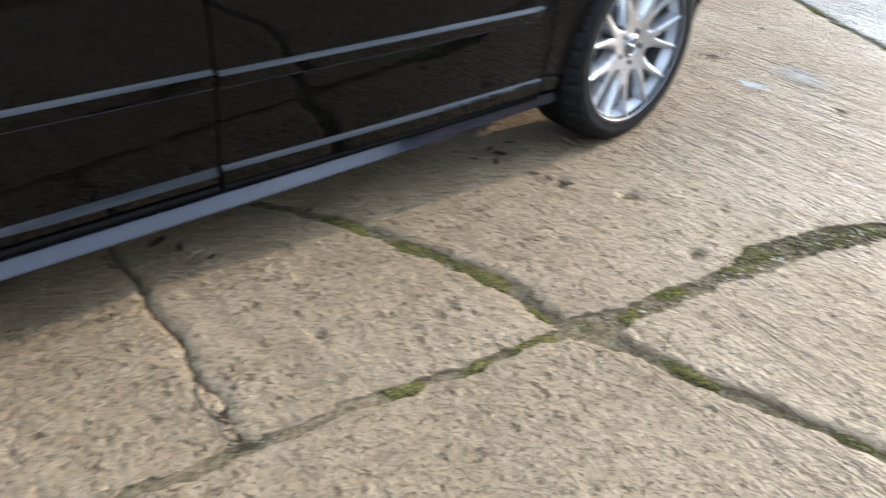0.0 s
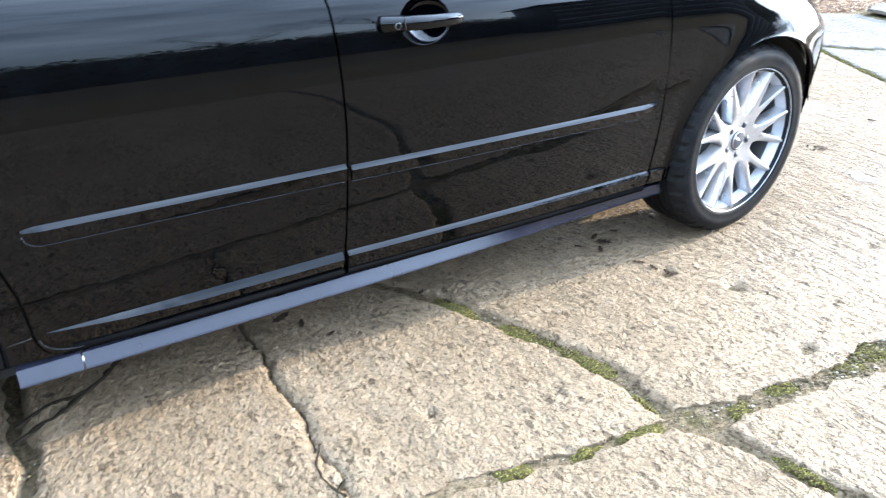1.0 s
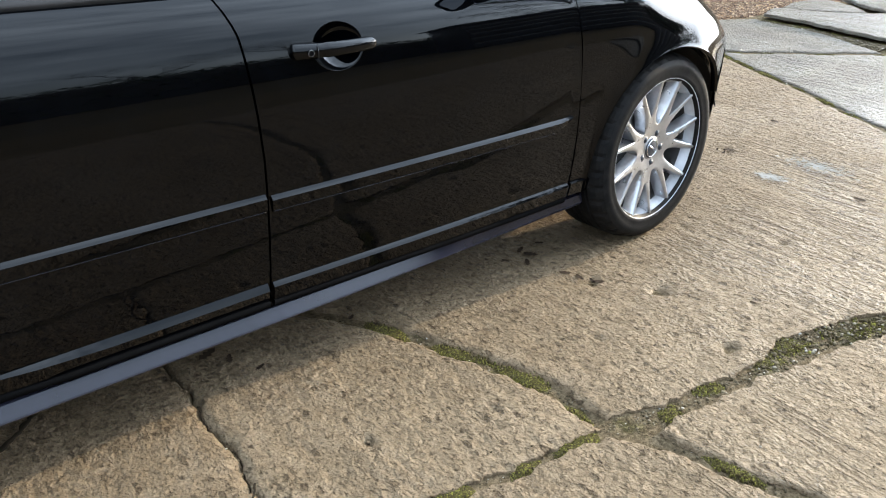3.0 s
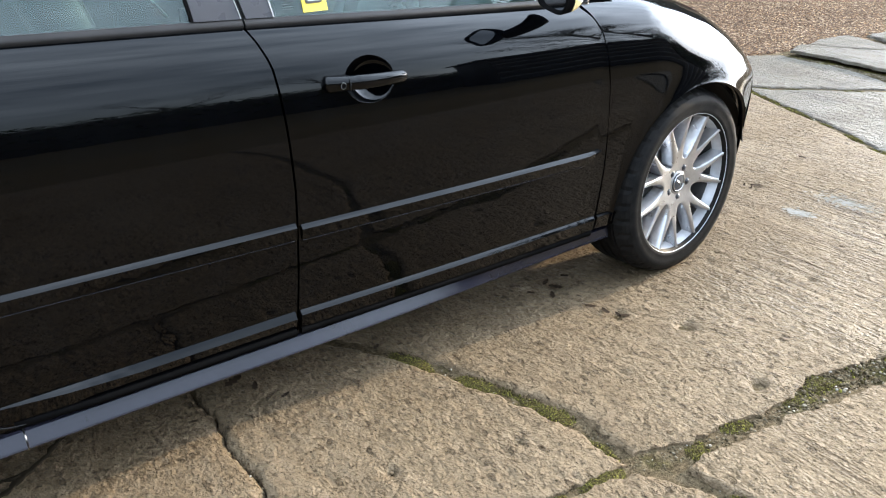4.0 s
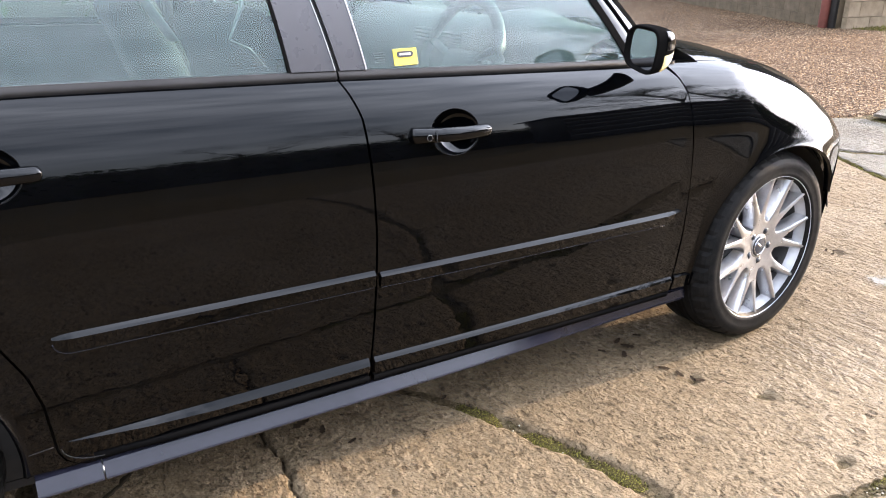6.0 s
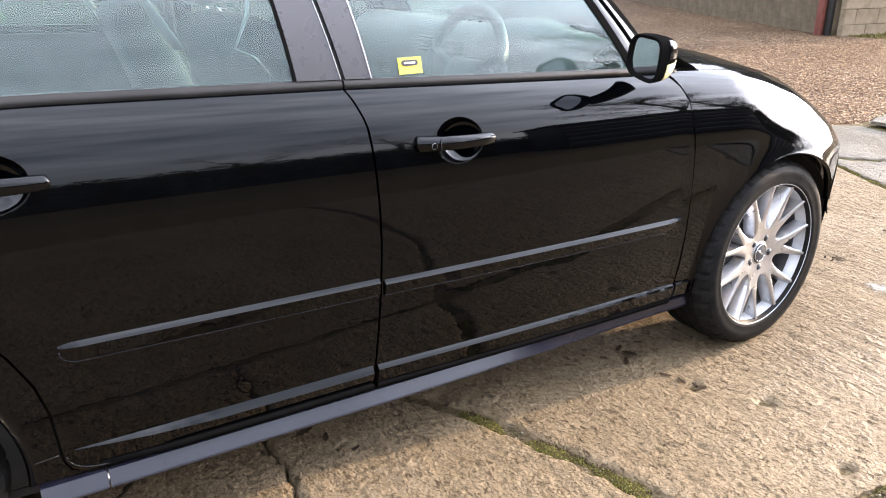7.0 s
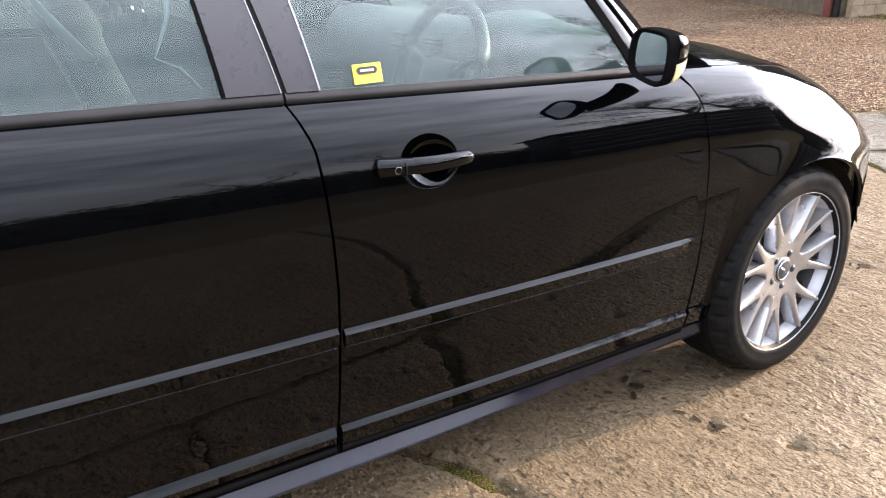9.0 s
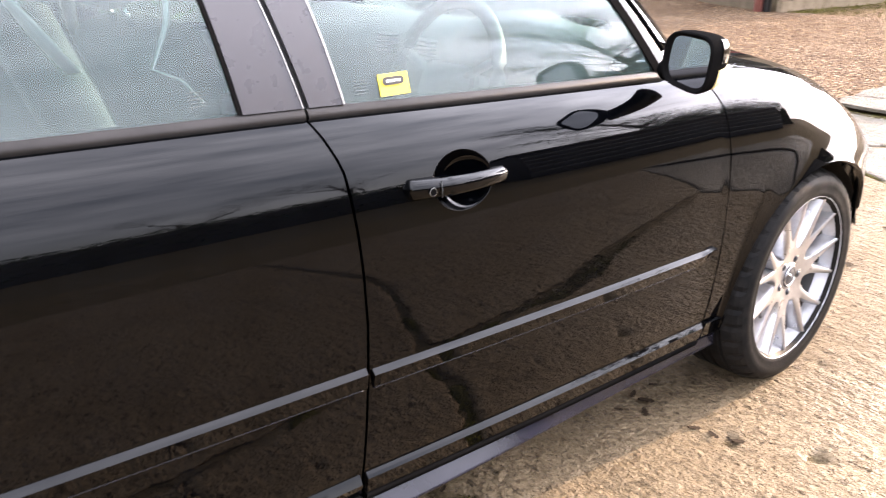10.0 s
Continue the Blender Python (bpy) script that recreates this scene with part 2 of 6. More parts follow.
def glass_material(name, tint, mist):
    """A thin pane, faintly tinted and misted, with a real pane's gloss on both faces."""
    m, t, b = mat(name)
    t.nodes.remove(b)
    out = t.nodes["Material Output"]
    clear = node(t, "ShaderNodeBsdfTransparent", Color=(*tint, 1))
    haze = node(t, "ShaderNodeBsdfDiffuse", Color=(0.40, 0.62, 0.60, 1))
    gloss = node(t, "ShaderNodeBsdfGlossy", Roughness=0.012)
    f = node(t, "ShaderNodeFresnel", IOR=1.66)
    m1, m2 = t.nodes.new("ShaderNodeMixShader"), t.nodes.new("ShaderNodeMixShader")
    t.links.new(ramp(t, noise_tex(t, coords(t), 3.0, 5), [(0.3, mist * 0.6), (0.7, mist)]), m1.inputs[0])
    t.links.new(clear.outputs[0], m1.inputs[1])
    t.links.new(haze.outputs[0], m1.inputs[2])
    t.links.new(f.outputs[0], m2.inputs[0])
    t.links.new(m1.outputs[0], m2.inputs[1])
    t.links.new(gloss.outputs[0], m2.inputs[2])
    t.links.new(m2.outputs[0], out.inputs["Surface"])
    return m


def block_material(name="concrete_block", gain=1.0):
    m, t, b = mat(name)
    v = coords(t)
    oi = t.nodes.new("ShaderNodeObjectInfo")
    base = ramp(t, noise_tex(t, v, 5, 7, 0.65), [(0.25, tuple(gain * c for c in (0.066, 0.051, 0.034))), (0.6, tuple(gain * c for c in (0.118, 0.091, 0.062))), (0.85, tuple(gain * c for c in (0.16, 0.125, 0.088)))])
    base = mix(t, base, ramp(t, oi.outputs["Random"], [(0.0, (0.88, 0.87, 0.85)), (1.0, (1, 1, 1))]), 1.0, "MULTIPLY")
    t.links.new(base, b.inputs["Base Color"])
    b.inputs["Roughness"].default_value = 0.9
    b.inputs["IOR"].default_value = 1.2
    bump(t, b, noise_tex(t, v, 120, 5), 0.6, 0.006)
    return m


def tyre_material():
    m, t, b = mat("tyre_rubber")
    v = coords(t)
    t.links.new(ramp(t, noise_tex(t, v, 25, 6, 0.7), [(0.35, (0.007, 0.007, 0.007)), (0.8, (0.020, 0.018, 0.0165))]), b.inputs["Base Color"])
    t.links.new(ramp(t, noise_tex(t, v, 12, 5), [(0.3, 0.42), (0.7, 0.65)]), b.inputs["Roughness"])
    bump(t, b, noise_tex(t, v, 300, 3), 0.25, 0.001)
    return m


def alloy_material():
    m, t, b = mat("silver_alloy")
    v = coords(t)
    t.links.new(ramp(t, noise_tex(t, v, 18, 6, 0.65), [(0.3, (0.36, 0.36, 0.37)), (0.65, (0.49, 0.49, 0.50))]), b.inputs["Base Color"])
    b.inputs["Metallic"].default_value = 0.88
    t.links.new(ramp(t, noise_tex(t, v, 40, 4), [(0.3, 0.26), (0.7, 0.38)]), b.inputs["Roughness"])
    b.inputs["Coat Weight"].default_value = 0.5
    b.inputs["Coat Roughness"].default_value = 0.12
    return m


PAINT = paint_material()
CONCRETE = concrete_material()
WET_CONCRETE = concrete_material("wet_yard_concrete", (0.62, 0.34), 0.33, (1.05, 1.0, 0.90), 0.34)
SOIL = soil_material()
GRAVEL = gravel_ground_material()
BLOCK = block_material()
PALE_BLOCK = block_material("pale_rendered_block", 1.95)
TYRE = tyre_material()
TYRE.node_tree.nodes["Principled BSDF"].inputs["IOR"].default_value = 1.12
ALLOY = alloy_material()
# dark colour stands in for the shade deep inside the rim
WELL_SHADE = simple("shaded_rim_well", (0.055, 0.052, 0.050), 0.6, metal=0.2, vary=0.3)
BARREL = simple("dusty_alloy_barrel", (0.42, 0.42, 0.43), 0.45, metal=0.25, vary=0.3)
GLASS = glass_material("window_glass", (0.66, 0.84, 0.81), 0.065)
TRIM = simple("satin_black_trim", (0.012, 0.012, 0.014), 0.25, vary=0.2, coat=1.0)
SKIRT_M = simple("sill_paint", (0.010, 0.010, 0.016), 0.17, vary=0.2)
SKIRT_M.node_tree.nodes["Principled BSDF"].inputs["IOR"].default_value = 1.42
RUBBER = simple("black_seal", (0.005, 0.0048, 0.0048), 0.62, grain=0.2)
RUBBER.node_tree.nodes["Principled BSDF"].inputs["IOR"].default_value = 1.015
PILLAR_M = simple("pillar_film", (0.028, 0.026, 0.030), 0.30, vary=0.04)
BELT_M = simple("satin_belt_rubber", (0.020, 0.019, 0.019), 0.42, vary=0.2)
BELT_M.node_tree.nodes["Principled BSDF"].inputs["IOR"].default_value = 1.25
DARK = simple("dark_underbody", (0.008, 0.008, 0.008), 0.8)
LINER = simple("wheel_arch_liner", (0.012, 0.011, 0.010), 0.85, grain=0.4, grain_scale=150)
CABIN = simple("cabin_plastic", (0.12, 0.128, 0.128), 0.6, grain=0.3)
CABIN_DARK = simple("dark_cabin_plastic", (0.055, 0.058, 0.06), 0.45, grain=0.3)
CLOTH = simple("seat_cloth", (0.045, 0.048, 0.052), 0.85, grain=0.5)
BELT = simple("seat_belt_webbing", (0.55, 0.56, 0.56), 0.7)
STEEL = simple("brake_steel", (0.30, 0.29, 0.28), 0.40, metal=0.9)
CHROME = simple("bright_metal", (0.75, 0.75, 0.76), 0.12, metal=1.0, vary=0.05)
BADGE = simple("dark_hub_enamel", (0.03, 0.033, 0.04), 0.4)
MIRROR_M = simple("mirror_silver", (0.55, 0.57, 0.60), 0.01, metal=1.0, vary=0.02)
YELLOW = simple("yellow_card", (0.75, 0.58, 0.06), 0.6, vary=0.08)
INK = simple("black_print", (0.02, 0.02, 0.02), 0.6)
AMBER = simple("clear_amber_lens", (0.75, 0.62, 0.30), 0.12, coat=1.0)
LAMP = simple("headlamp_lens", (0.16, 0.22, 0.34), 0.06, coat=1.0)
RED = simple("weathered_red_paint", (0.17, 0.055, 0.042), 0.6)
BLACKPOST = simple("black_bitumen_paint", (0.02, 0.019, 0.018), 0.6)
BARK = simple("bark", (0.05, 0.040, 0.030), 0.9, grain=0.6, grain_scale=60)
BOARD = simple("dark_weathered_board", (0.035, 0.030, 0.026), 0.8, grain=0.4, grain_scale=60)
PALE = simple("pale_edge_board", (0.55, 0.53, 0.50), 0.7)
ROOF_M = simple("sheet_roof", (0.12, 0.12, 0.12), 0.6)
LEAF_LITTER = random_tint("dead_leaves", [(0.0, (0.018, 0.010, 0.005)), (0.4, (0.065, 0.034, 0.016)), (0.62, (0.19, 0.098, 0.040)), (0.82, (0.40, 0.24, 0.11)), (1.0, (0.68, 0.49, 0.29))])
MOSS = random_tint("moss", [(0.0, (0.026, 0.019, 0.009)), (0.45, (0.054, 0.042, 0.017)), (0.80, (0.080, 0.074, 0.017)), (1.0, (0.19, 0.172, 0.040))], 0.95, scale=300)
PEBBLE = random_tint("pebbles", [(0.0, (0.035, 0.027, 0.014)), (0.6, (0.095, 0.075, 0.045)), (0.88, (0.17, 0.14, 0.095)), (0.97, (0.26, 0.23, 0.18)), (1.0, (0.46, 0.42, 0.36))])
HEDGE_LEAF = random_tint("hedge_leaves", [(0.0, (0.018, 0.030, 0.010)), (0.6, (0.045, 0.065, 0.02)), (1.0, (0.09, 0.105, 0.035))], 0.6)
GRASS_M = random_tint("grass_blades", [(0.0, (0.045, 0.042, 0.012)), (0.6, (0.105, 0.095, 0.022)), (1.0, (0.19, 0.165, 0.05))], 0.7)
CRACK_DIRT = simple("dark_crack_dirt", (0.022, 0.017, 0.011), 0.9, vary=0.5)
CRACK_DIRT.node_tree.nodes["Principled BSDF"].inputs["IOR"].default_value = 1.1
# one dark brown for leaves, stains and the shade in dents
LEAF_MARK = simple("dark_leaf_mark", (0.030, 0.020, 0.013), 0.85, vary=0.5)
LEAF_MARK.node_tree.nodes["Principled BSDF"].inputs["IOR"].default_value = 1.15


# ---------------------------------------------------------------- mesh helpers
def mesh_from(name, verts, faces, smooth=True, flip=False):
    me = bpy.data.meshes.new(name)
    if flip:
        faces = [tuple(reversed(f)) for f in faces]
    me.from_pydata([tuple(map(float, p)) for p in verts], [], faces)
    me.polygons.foreach_set("use_smooth", [smooth] * len(me.polygons))
    me.update()
    return me


def part(name, shape, material, parent=None, label=""):
    """Links a mesh or bmesh as one object, under a thing or a part."""
    if isinstance(shape, bmesh.types.BMesh):
        me = bpy.data.meshes.new(name)
        shape.to_mesh(me)
        shape.free()
    else:
        me = shape
    if not me.materials:
        me.materials.append(material)
    ob = new(name, me)
    if parent is not None:
        ob.parent = parent
        if parent.type == "EMPTY":
            ob.matrix_parent_inverse = Matrix.Translation(-parent.location)
    if label:
        ob["label"] = label
    return ob


def holder(name, at, label, category, group="", kind=""):
    ob = new(name)
    ob.location = at
    ob.empty_display_size = 0.1
    return tagged(ob, label, category, group, kind)


def sheet(fn, nu, nv, thick=0.012, inward=(0, 1, 0), close=True):
    """A panel over the unit square with a turned-in flange all round; fn(u, v) gives a place."""
    us, vs = (np.linspace(0, 1, q) if isinstance(q, int) else q for q in (nu, nv))
    nu, nv = len(us), len(vs)
    verts = [fn(u, v) for v in vs for u in us]
    faces = [(j * nu + i, j * nu + i + 1, (j + 1) * nu + i + 1, (j + 1) * nu + i) for j in range(nv - 1) for i in range(nu - 1)]
    if close:
        rim = [i for i in range(nu)] + [j * nu + nu - 1 for j in range(1, nv)] + [(nv - 1) * nu + i for i in range(nu - 2, -1, -1)] + [j * nu for j in range(nv - 2, 0, -1)]
        a = len(verts)
        verts += [verts[i] for i in rim]
        inn = np.array(inward) * thick
        verts += [tuple(np.array(verts[i]) + inn) for i in rim]
        n = len(rim)
        faces += [(a + k, a + n + k, a + n + (k + 1) % n, a + (k + 1) % n) for k in range(n)]
    return verts, faces


def mirrored(vf):
    """The same panel on the car's other side."""
    v, f = vf
    return [(p[0], 2 * MID - p[1], p[2]) for p in v], [tuple(reversed(q)) for q in f]


def tube(path, radius, sides=8, squash=1.0, cap=True):
    """A round bar along a path of places."""
    path = [Vector(p) for p in path]
    verts, faces = [], []
    for i, p in enumerate(path):
        d = (path[min(i + 1, len(path) - 1)] - path[max(i - 1, 0)]).normalized()
        up = Vector((0, 0, 1)) if abs(d.z) < 0.9 else Vector((1, 0, 0))
        a = d.cross(up).normalized()
        b = a.cross(d)
        r = radius[i] if hasattr(radius, "__len__") else radius
        for k in range(sides):
            w = 2 * math.pi * k / sides
            verts.append(p + a * (math.cos(w) * r) + b * (math.sin(w) * r * squash))
    for i in range(len(path) - 1):
        for k in range(sides):
            k2 = (k + 1) % sides
            faces.append((i * sides + k, i * sides + k2, (i + 1) * sides + k2, (i + 1) * sides + k))
    if cap:
        faces.append(tuple(reversed(range(sides))))
        faces.append(tuple((len(path) - 1) * sides + k for k in range(sides)))
    return verts, faces


def box(x0, y0, z0, x1, y1, z1):
    v = [(x, y, z) for z in (z0, z1) for y in (y0, y1) for x in (x0, x1)]
    return v, [(0, 2, 3, 1), (4, 5, 7, 6), (0, 1, 5, 4), (2, 6, 7, 3), (0, 4, 6, 2), (1, 3, 7, 5)]


def soft_box(x0, y0, z0, x1, y1, z1, r=0.01, seg=2, turn=None):
    bm = bmesh.new()
    v, f = box(x0, y0, z0, x1, y1, z1)
    vs = [bm.verts.new(p) for p in v]
    for q in f:
        bm.faces.new([vs[i] for i in q])
    bmesh.ops.recalc_face_normals(bm, faces=bm.faces)
    bmesh.ops.bevel(bm, geom=list(bm.edges), offset=r, segments=seg, affect="EDGES", profile=0.6)
    if turn is not None:
        bmesh.ops.transform(bm, matrix=turn, verts=bm.verts)
    for fc in bm.faces:
        fc.smooth = True
    return bm


def smooth_table(xs, ys, width, n=1201):
    """A smooth curve through a table: x -> y."""
    lo, hi = xs[0], xs[-1]
    g = np.linspace(lo, hi, n)
    y = np.interp(g, xs, ys)
    step = g[1] - g[0]
    k = max(1, int(3 * width / step))
    w = np.exp(-0.5 * (np.arange(-k, k + 1) * step / width) ** 2)
    w /= w.sum()
    pad = np.r_[2 * y[0] - y[k:0:-1], y, 2 * y[-1] - y[-2:-k - 2:-1]]
    out = np.convolve(pad, w, "valid")
    return lambda x: float(np.interp(x, g, out))


# ---------------------------------------------------------------- the car's form
# x runs to the nose from the front axle, y from the near flank inwards, z up
MID = 0.885
PROFILE = np.array([(0.075, 0.18), (0.045, 0.24), (0.031, 0.30), (0.019, 0.36), (0.008, 0.45), (0.001, 0.55), (-0.003, 0.65), (-0.003, 0.74), (0.001, 0.80), (0.010, 0.86),
                    (0.026, 0.91), (0.048, 0.945), (0.078, 0.97), (0.13, 0.990), (0.25, 1.008), (0.5, 1.024), (0.885, 1.032)])
chord = np.r_[0, np.cumsum(np.hypot(*np.diff(PROFILE, axis=0).T))]
prof_y, prof_z = smooth_table(chord, PROFILE[:, 0], 0.022), smooth_table(chord, PROFILE[:, 1], 0.022)
S_END = chord[-1]
S_GRID = np.linspace(0, S_END, 900)
PZ = np.array([prof_z(s) for s in S_GRID])
crown = smooth_table([-3.45, -3.2, -2.1, -1.45, -0.7, -0.45, -0.2, 0.0, 0.2, 0.4, 0.55, 0.7, 0.86],
                     [0.93, 0.975, 1.010, 0.985, 0.948, 0.937, 0.916, 0.887, 0.841, 0.766, 0.686, 0.58, 0.46], 0.05)


def plan(x):
    """How far the flank draws in from the widest line."""
    y = 0.0
    if x > -1.4:
        t = min(1.0, (x + 1.4) / 0.95)
        y += 0.019 * t * t
    if x > 0.12:
        q = min(1.0, (x - 0.12) / 0.64)
        y += 0.866 * (1 - math.sqrt(max(0.0, 1 - q * q)))
    if x < -2.75:
        q = min(1.0, (-2.75 - x) / 0.70)
        y += 0.885 * (1 - math.sqrt(max(0.0, 1 - q * q)))
    return y


def station(x, z0):
    k = (crown(x) - 0.55) / 0.42
    w = min(1.0, max(0.0, (z0 - 0.45) / 0.3))
    w = w * w * (3 - 2 * w)
    return z0 + (k - 1) * (z0 - 0.55) * w


def skin(x, s, out=0.0):
    y0, z0 = prof_y(s), prof_z(s)
    g = min(1.0, max(0.0, (x + 0.24) / 0.58))
    d = min(z0, 0.97) - 0.70
    lean = g * g * (3 - 2 * g) * (0.40 * (math.sqrt(d * d + 0.0036) + d) / 2 + 1.2 * max(0.0, d - 0.08) ** 2)
    return (x, y0 + (plan(x) + lean) * max(0.0, 1 - max(0.0, y0) / MID) - out, station(x, z0))


def s_at(x, z):
    """The place along the profile that lies at a height."""
    zs = np.array([station(x, q) for q in PZ[::6]])
    return float(np.interp(z, zs, S_GRID[::6]))


S_LOW = float(np.interp(0.252, PZ, S_GRID))
S_BELT = float(np.interp(0.968, PZ, S_GRID))
S_CROWN = float(np.interp(0.978, PZ, S_GRID))


def side_y(x, z):
    return skin(x, s_at(x, z))[1]


def table(pairs):
    zs, xs = zip(*pairs)
    return lambda z: float(np.interp(z, zs, xs))


gap_mid = table([(0.25, -1.433), (0.35, -1.429), (0.44, -1.424), (0.56, -1.418), (0.64, -1.415), (0.74, -1.417), (0.81, -1.420), (0.87, -1.424), (0.905, -1.427), (0.925, -1.432), (0.958, -1.444), (0.985, -1.456)])
gap_front = table([(0.25, -0.410), (0.36, -0.413), (0.47, -0.411), (0.60, -0.413), (0.73, -0.421), (0.81, -0.429), (0.866, -0.440), (0.904, -0.458), (0.93, -0.485)])
gap_rear = table([(0.25, -2.075), (0.262, -2.098), (0.283, -2.116), (0.31, -2.123), (0.356, -2.125), (0.427, -2.129), (0.498, -2.145), (0.57, -2.178), (0.65, -2.235), (0.75, -2.31), (0.85, -2.38), (1.01, -2.46)])
GAP = 0.0026


def door_fn(left, right, cup=None):
    """A door skin between two gaps, with the scooped grip behind its handle."""
    def fn(u, v):
        s = S_LOW + (S_BELT - S_LOW) * v
        z0 = prof_z(s)
        xa, xb = left(station(-1.4, z0)) + GAP, right(station(-0.9, z0)) - GAP
        xa, xb = left(station(xa, z0)) + GAP, right(station(xb, z0)) - GAP
        x = xa + (xb - xa) * u
        p = list(skin(x, s))
        if cup:
            cx, cz, rx, rz = cup
            d = math.hypot((x - cx) / rx, (p[2] - cz) / rz)
            if d < 1:
                p[1] += 0.034 * (1 - d * d) ** 0.8
        return tuple(p)
    return fn


car = holder("car", (-1.3, MID, 0.0), "glossy black car on silver multi-spoke alloy wheels, parked on concrete", "car")


def both(name, vf, material, parent=None, label="", smooth=True):
    """A panel and its twin across the car; returns the near one."""
    a = part(name, mesh_from(name, *vf, smooth=smooth), material, parent or car, label)
    b = part(name, mesh_from(name, *mirrored(vf), smooth=smooth), material, car if parent is None else TWIN[parent], label)
    TWIN[a] = b
    return a


TWIN = {}
FRONT_CUP = (-1.203, 0.853, 0.064, 0.051)
REAR_CUP = (-2.145, 0.888, 0.064, 0.051)


def finer(n, a, b, m):
    """Even steps with closer ones between a and b."""
    return np.unique(np.r_[np.linspace(0, 1, n), np.linspace(a, b, m)])


def cup_span(cup, left, right):
    """Where a handle's cup lies on its door, across and up."""
    xa, xb = left(cup[1]), right(cup[1])
    lo, hi = (s_at(cup[0], cup[1] + k * (cup[3] + 0.004)) for k in (-1, 1))
    return ((cup[0] - cup[2] - 0.012 - xa) / (xb - xa), (cup[0] + cup[2] + 0.012 - xa) / (xb - xa)), ((lo - S_LOW) / (S_BELT - S_LOW), (hi - S_LOW) / (S_BELT - S_LOW))


(fa, fb), (fc, fd) = cup_span(FRONT_CUP, gap_mid, gap_front)
(ra, rb), (rc, rd) = cup_span(REAR_CUP, gap_rear, gap_mid)
front_door = both("front_door", sheet(door_fn(gap_mid, gap_front, FRONT_CUP), finer(120, fa, fb, 150), finer(90, fc, fd, 120)), PAINT, label="closed glossy black front door")
rear_door = both("rear_door", sheet(door_fn(gap_rear, gap_mid, REAR_CUP), finer(110, ra, rb, 110), finer(80, rc, rd, 90)), PAINT, label="closed glossy black rear door")

# fender and rear quarter: ruled between the wheel arch and the panel's outer edge
ARCH_R, ARCH_X, ARCH_Z = 0.347, 0.008, 0.315


def along(corners, t):
    """A place on a polyline whose corners carry a parameter."""
    for (ta, *a), (tb, *b) in zip(corners, corners[1:]):
        if t <= tb:
            q = (t - ta) / (tb - ta)
            return [p + (r - p) * q for p, r in zip(a, b)]
    return corners[-1][1:]


def arch_panel(cx, side, corners, t0, t1, flare=0.009):
    def fn(u, v):
        t = t0 + (t1 - t0) * u
        ax, az = cx - side * ARCH_R * math.cos(t), ARCH_Z + ARCH_R * math.sin(t)
        a_s = s_at(ax, az)
        ox, os = along(corners, t)
        w = v ** 1.15
        x, s = ax + (ox - ax) * w, a_s + (os - a_s) * w
        return skin(x, s, flare * max(0.0, 1 - v * 3.2) ** 2)
    return fn


fender_edge = [(-0.15, gap_front(0.27) + GAP, s_at(-0.41, 0.262)), (0.25, gap_front(0.5) + GAP, s_at(-0.41, 0.5)), (0.55, gap_front(0.75) + GAP, s_at(-0.42, 0.75)),
               (0.72, gap_front(0.866) + GAP, s_at(-0.44, 0.866)), (0.82, gap_front(0.904) + GAP, s_at(-0.458, 0.904)), (0.92, -0.485, S_CROWN), (1.6, -0.05, S_CROWN), (2.2, 0.40, S_CROWN), (2.45, 0.47, s_at(0.47, 0.62)), (2.75, 0.365, s_at(0.365, 0.45))]
fender = both("fender", sheet(arch_panel(ARCH_X, 1, fender_edge, -0.15, 2.75), 130, 70), PAINT, label="glossy black front wing")
REAR_X = -2.53
quarter_edge = [(float(np.interp(z, [0.256, 0.32, 0.45, 0.57, 0.75], [-0.15, 0.05, 0.4, 0.7, 0.95])), gap_rear(z) - GAP, s_at(gap_rear(z), z)) for z in np.linspace(0.256, 0.75, 26)]
quarter_edge += [(1.2, -2.46 - GAP, S_BELT), (2.2, -3.30, S_BELT), (2.6, -3.30, s_at(-3.3, 0.6)), (3.3, -3.05, s_at(-3.05, 0.262))]
quarter = both("rear_quarter", sheet(arch_panel(REAR_X, -1, quarter_edge, -0.15, 3.3), 110, 60), PAINT, label="glossy black rear quarter panel")


def arch_lip(cx, side, t0, t1):
    """The turned-in lip of a wheel arch and the liner behind it."""
    rows = [(0.0, 0.0), (0.004, 0.006), (0.022, 0.004)]
    verts, n = [], 60
    for d, r in rows:
        for i in range(n):
            t = t0 + (t1 - t0) * i / (n - 1)
            ax, az = cx - side * (ARCH_R - r) * math.cos(t), ARCH_Z + (ARCH_R - r) * math.sin(t)
            verts.append((ax, side_y(cx - side * ARCH_R * math.cos(t), ARCH_Z + ARCH_R * math.sin(t)) - 0.006 + d, az))
    return verts, [(j * n + i, j * n + i + 1, (j + 1) * n + i + 1, (j + 1) * n + i) for j in range(len(rows) - 1) for i in range(n - 1)]


def liner(cx, side):
    verts, n = [], 40
    for y, r in ((0.075, ARCH_R - 0.002), (0.10, ARCH_R + 0.02), (0.36, ARCH_R + 0.02), (0.36, 0.02)):
        for i in range(n):
            t = -0.12 + 3.06 * i / (n - 1)
            verts.append((cx - side * r * math.cos(t), y, ARCH_Z + r * math.sin(t)))
    return verts, [(j * n + i, j * n + i + 1, (j + 1) * n + i + 1, (j + 1) * n + i) for j in range(3) for i in range(n - 1)]


both("arch_lip", arch_lip(ARCH_X, 1, -0.15, 2.75), PAINT, fender)
both("arch_lip", arch_lip(REAR_X, -1, -0.15, 3.3), PAINT, quarter)
both("wheel_liner", liner(ARCH_X, 1), LINER, fender, "black plastic wheel arch liner")
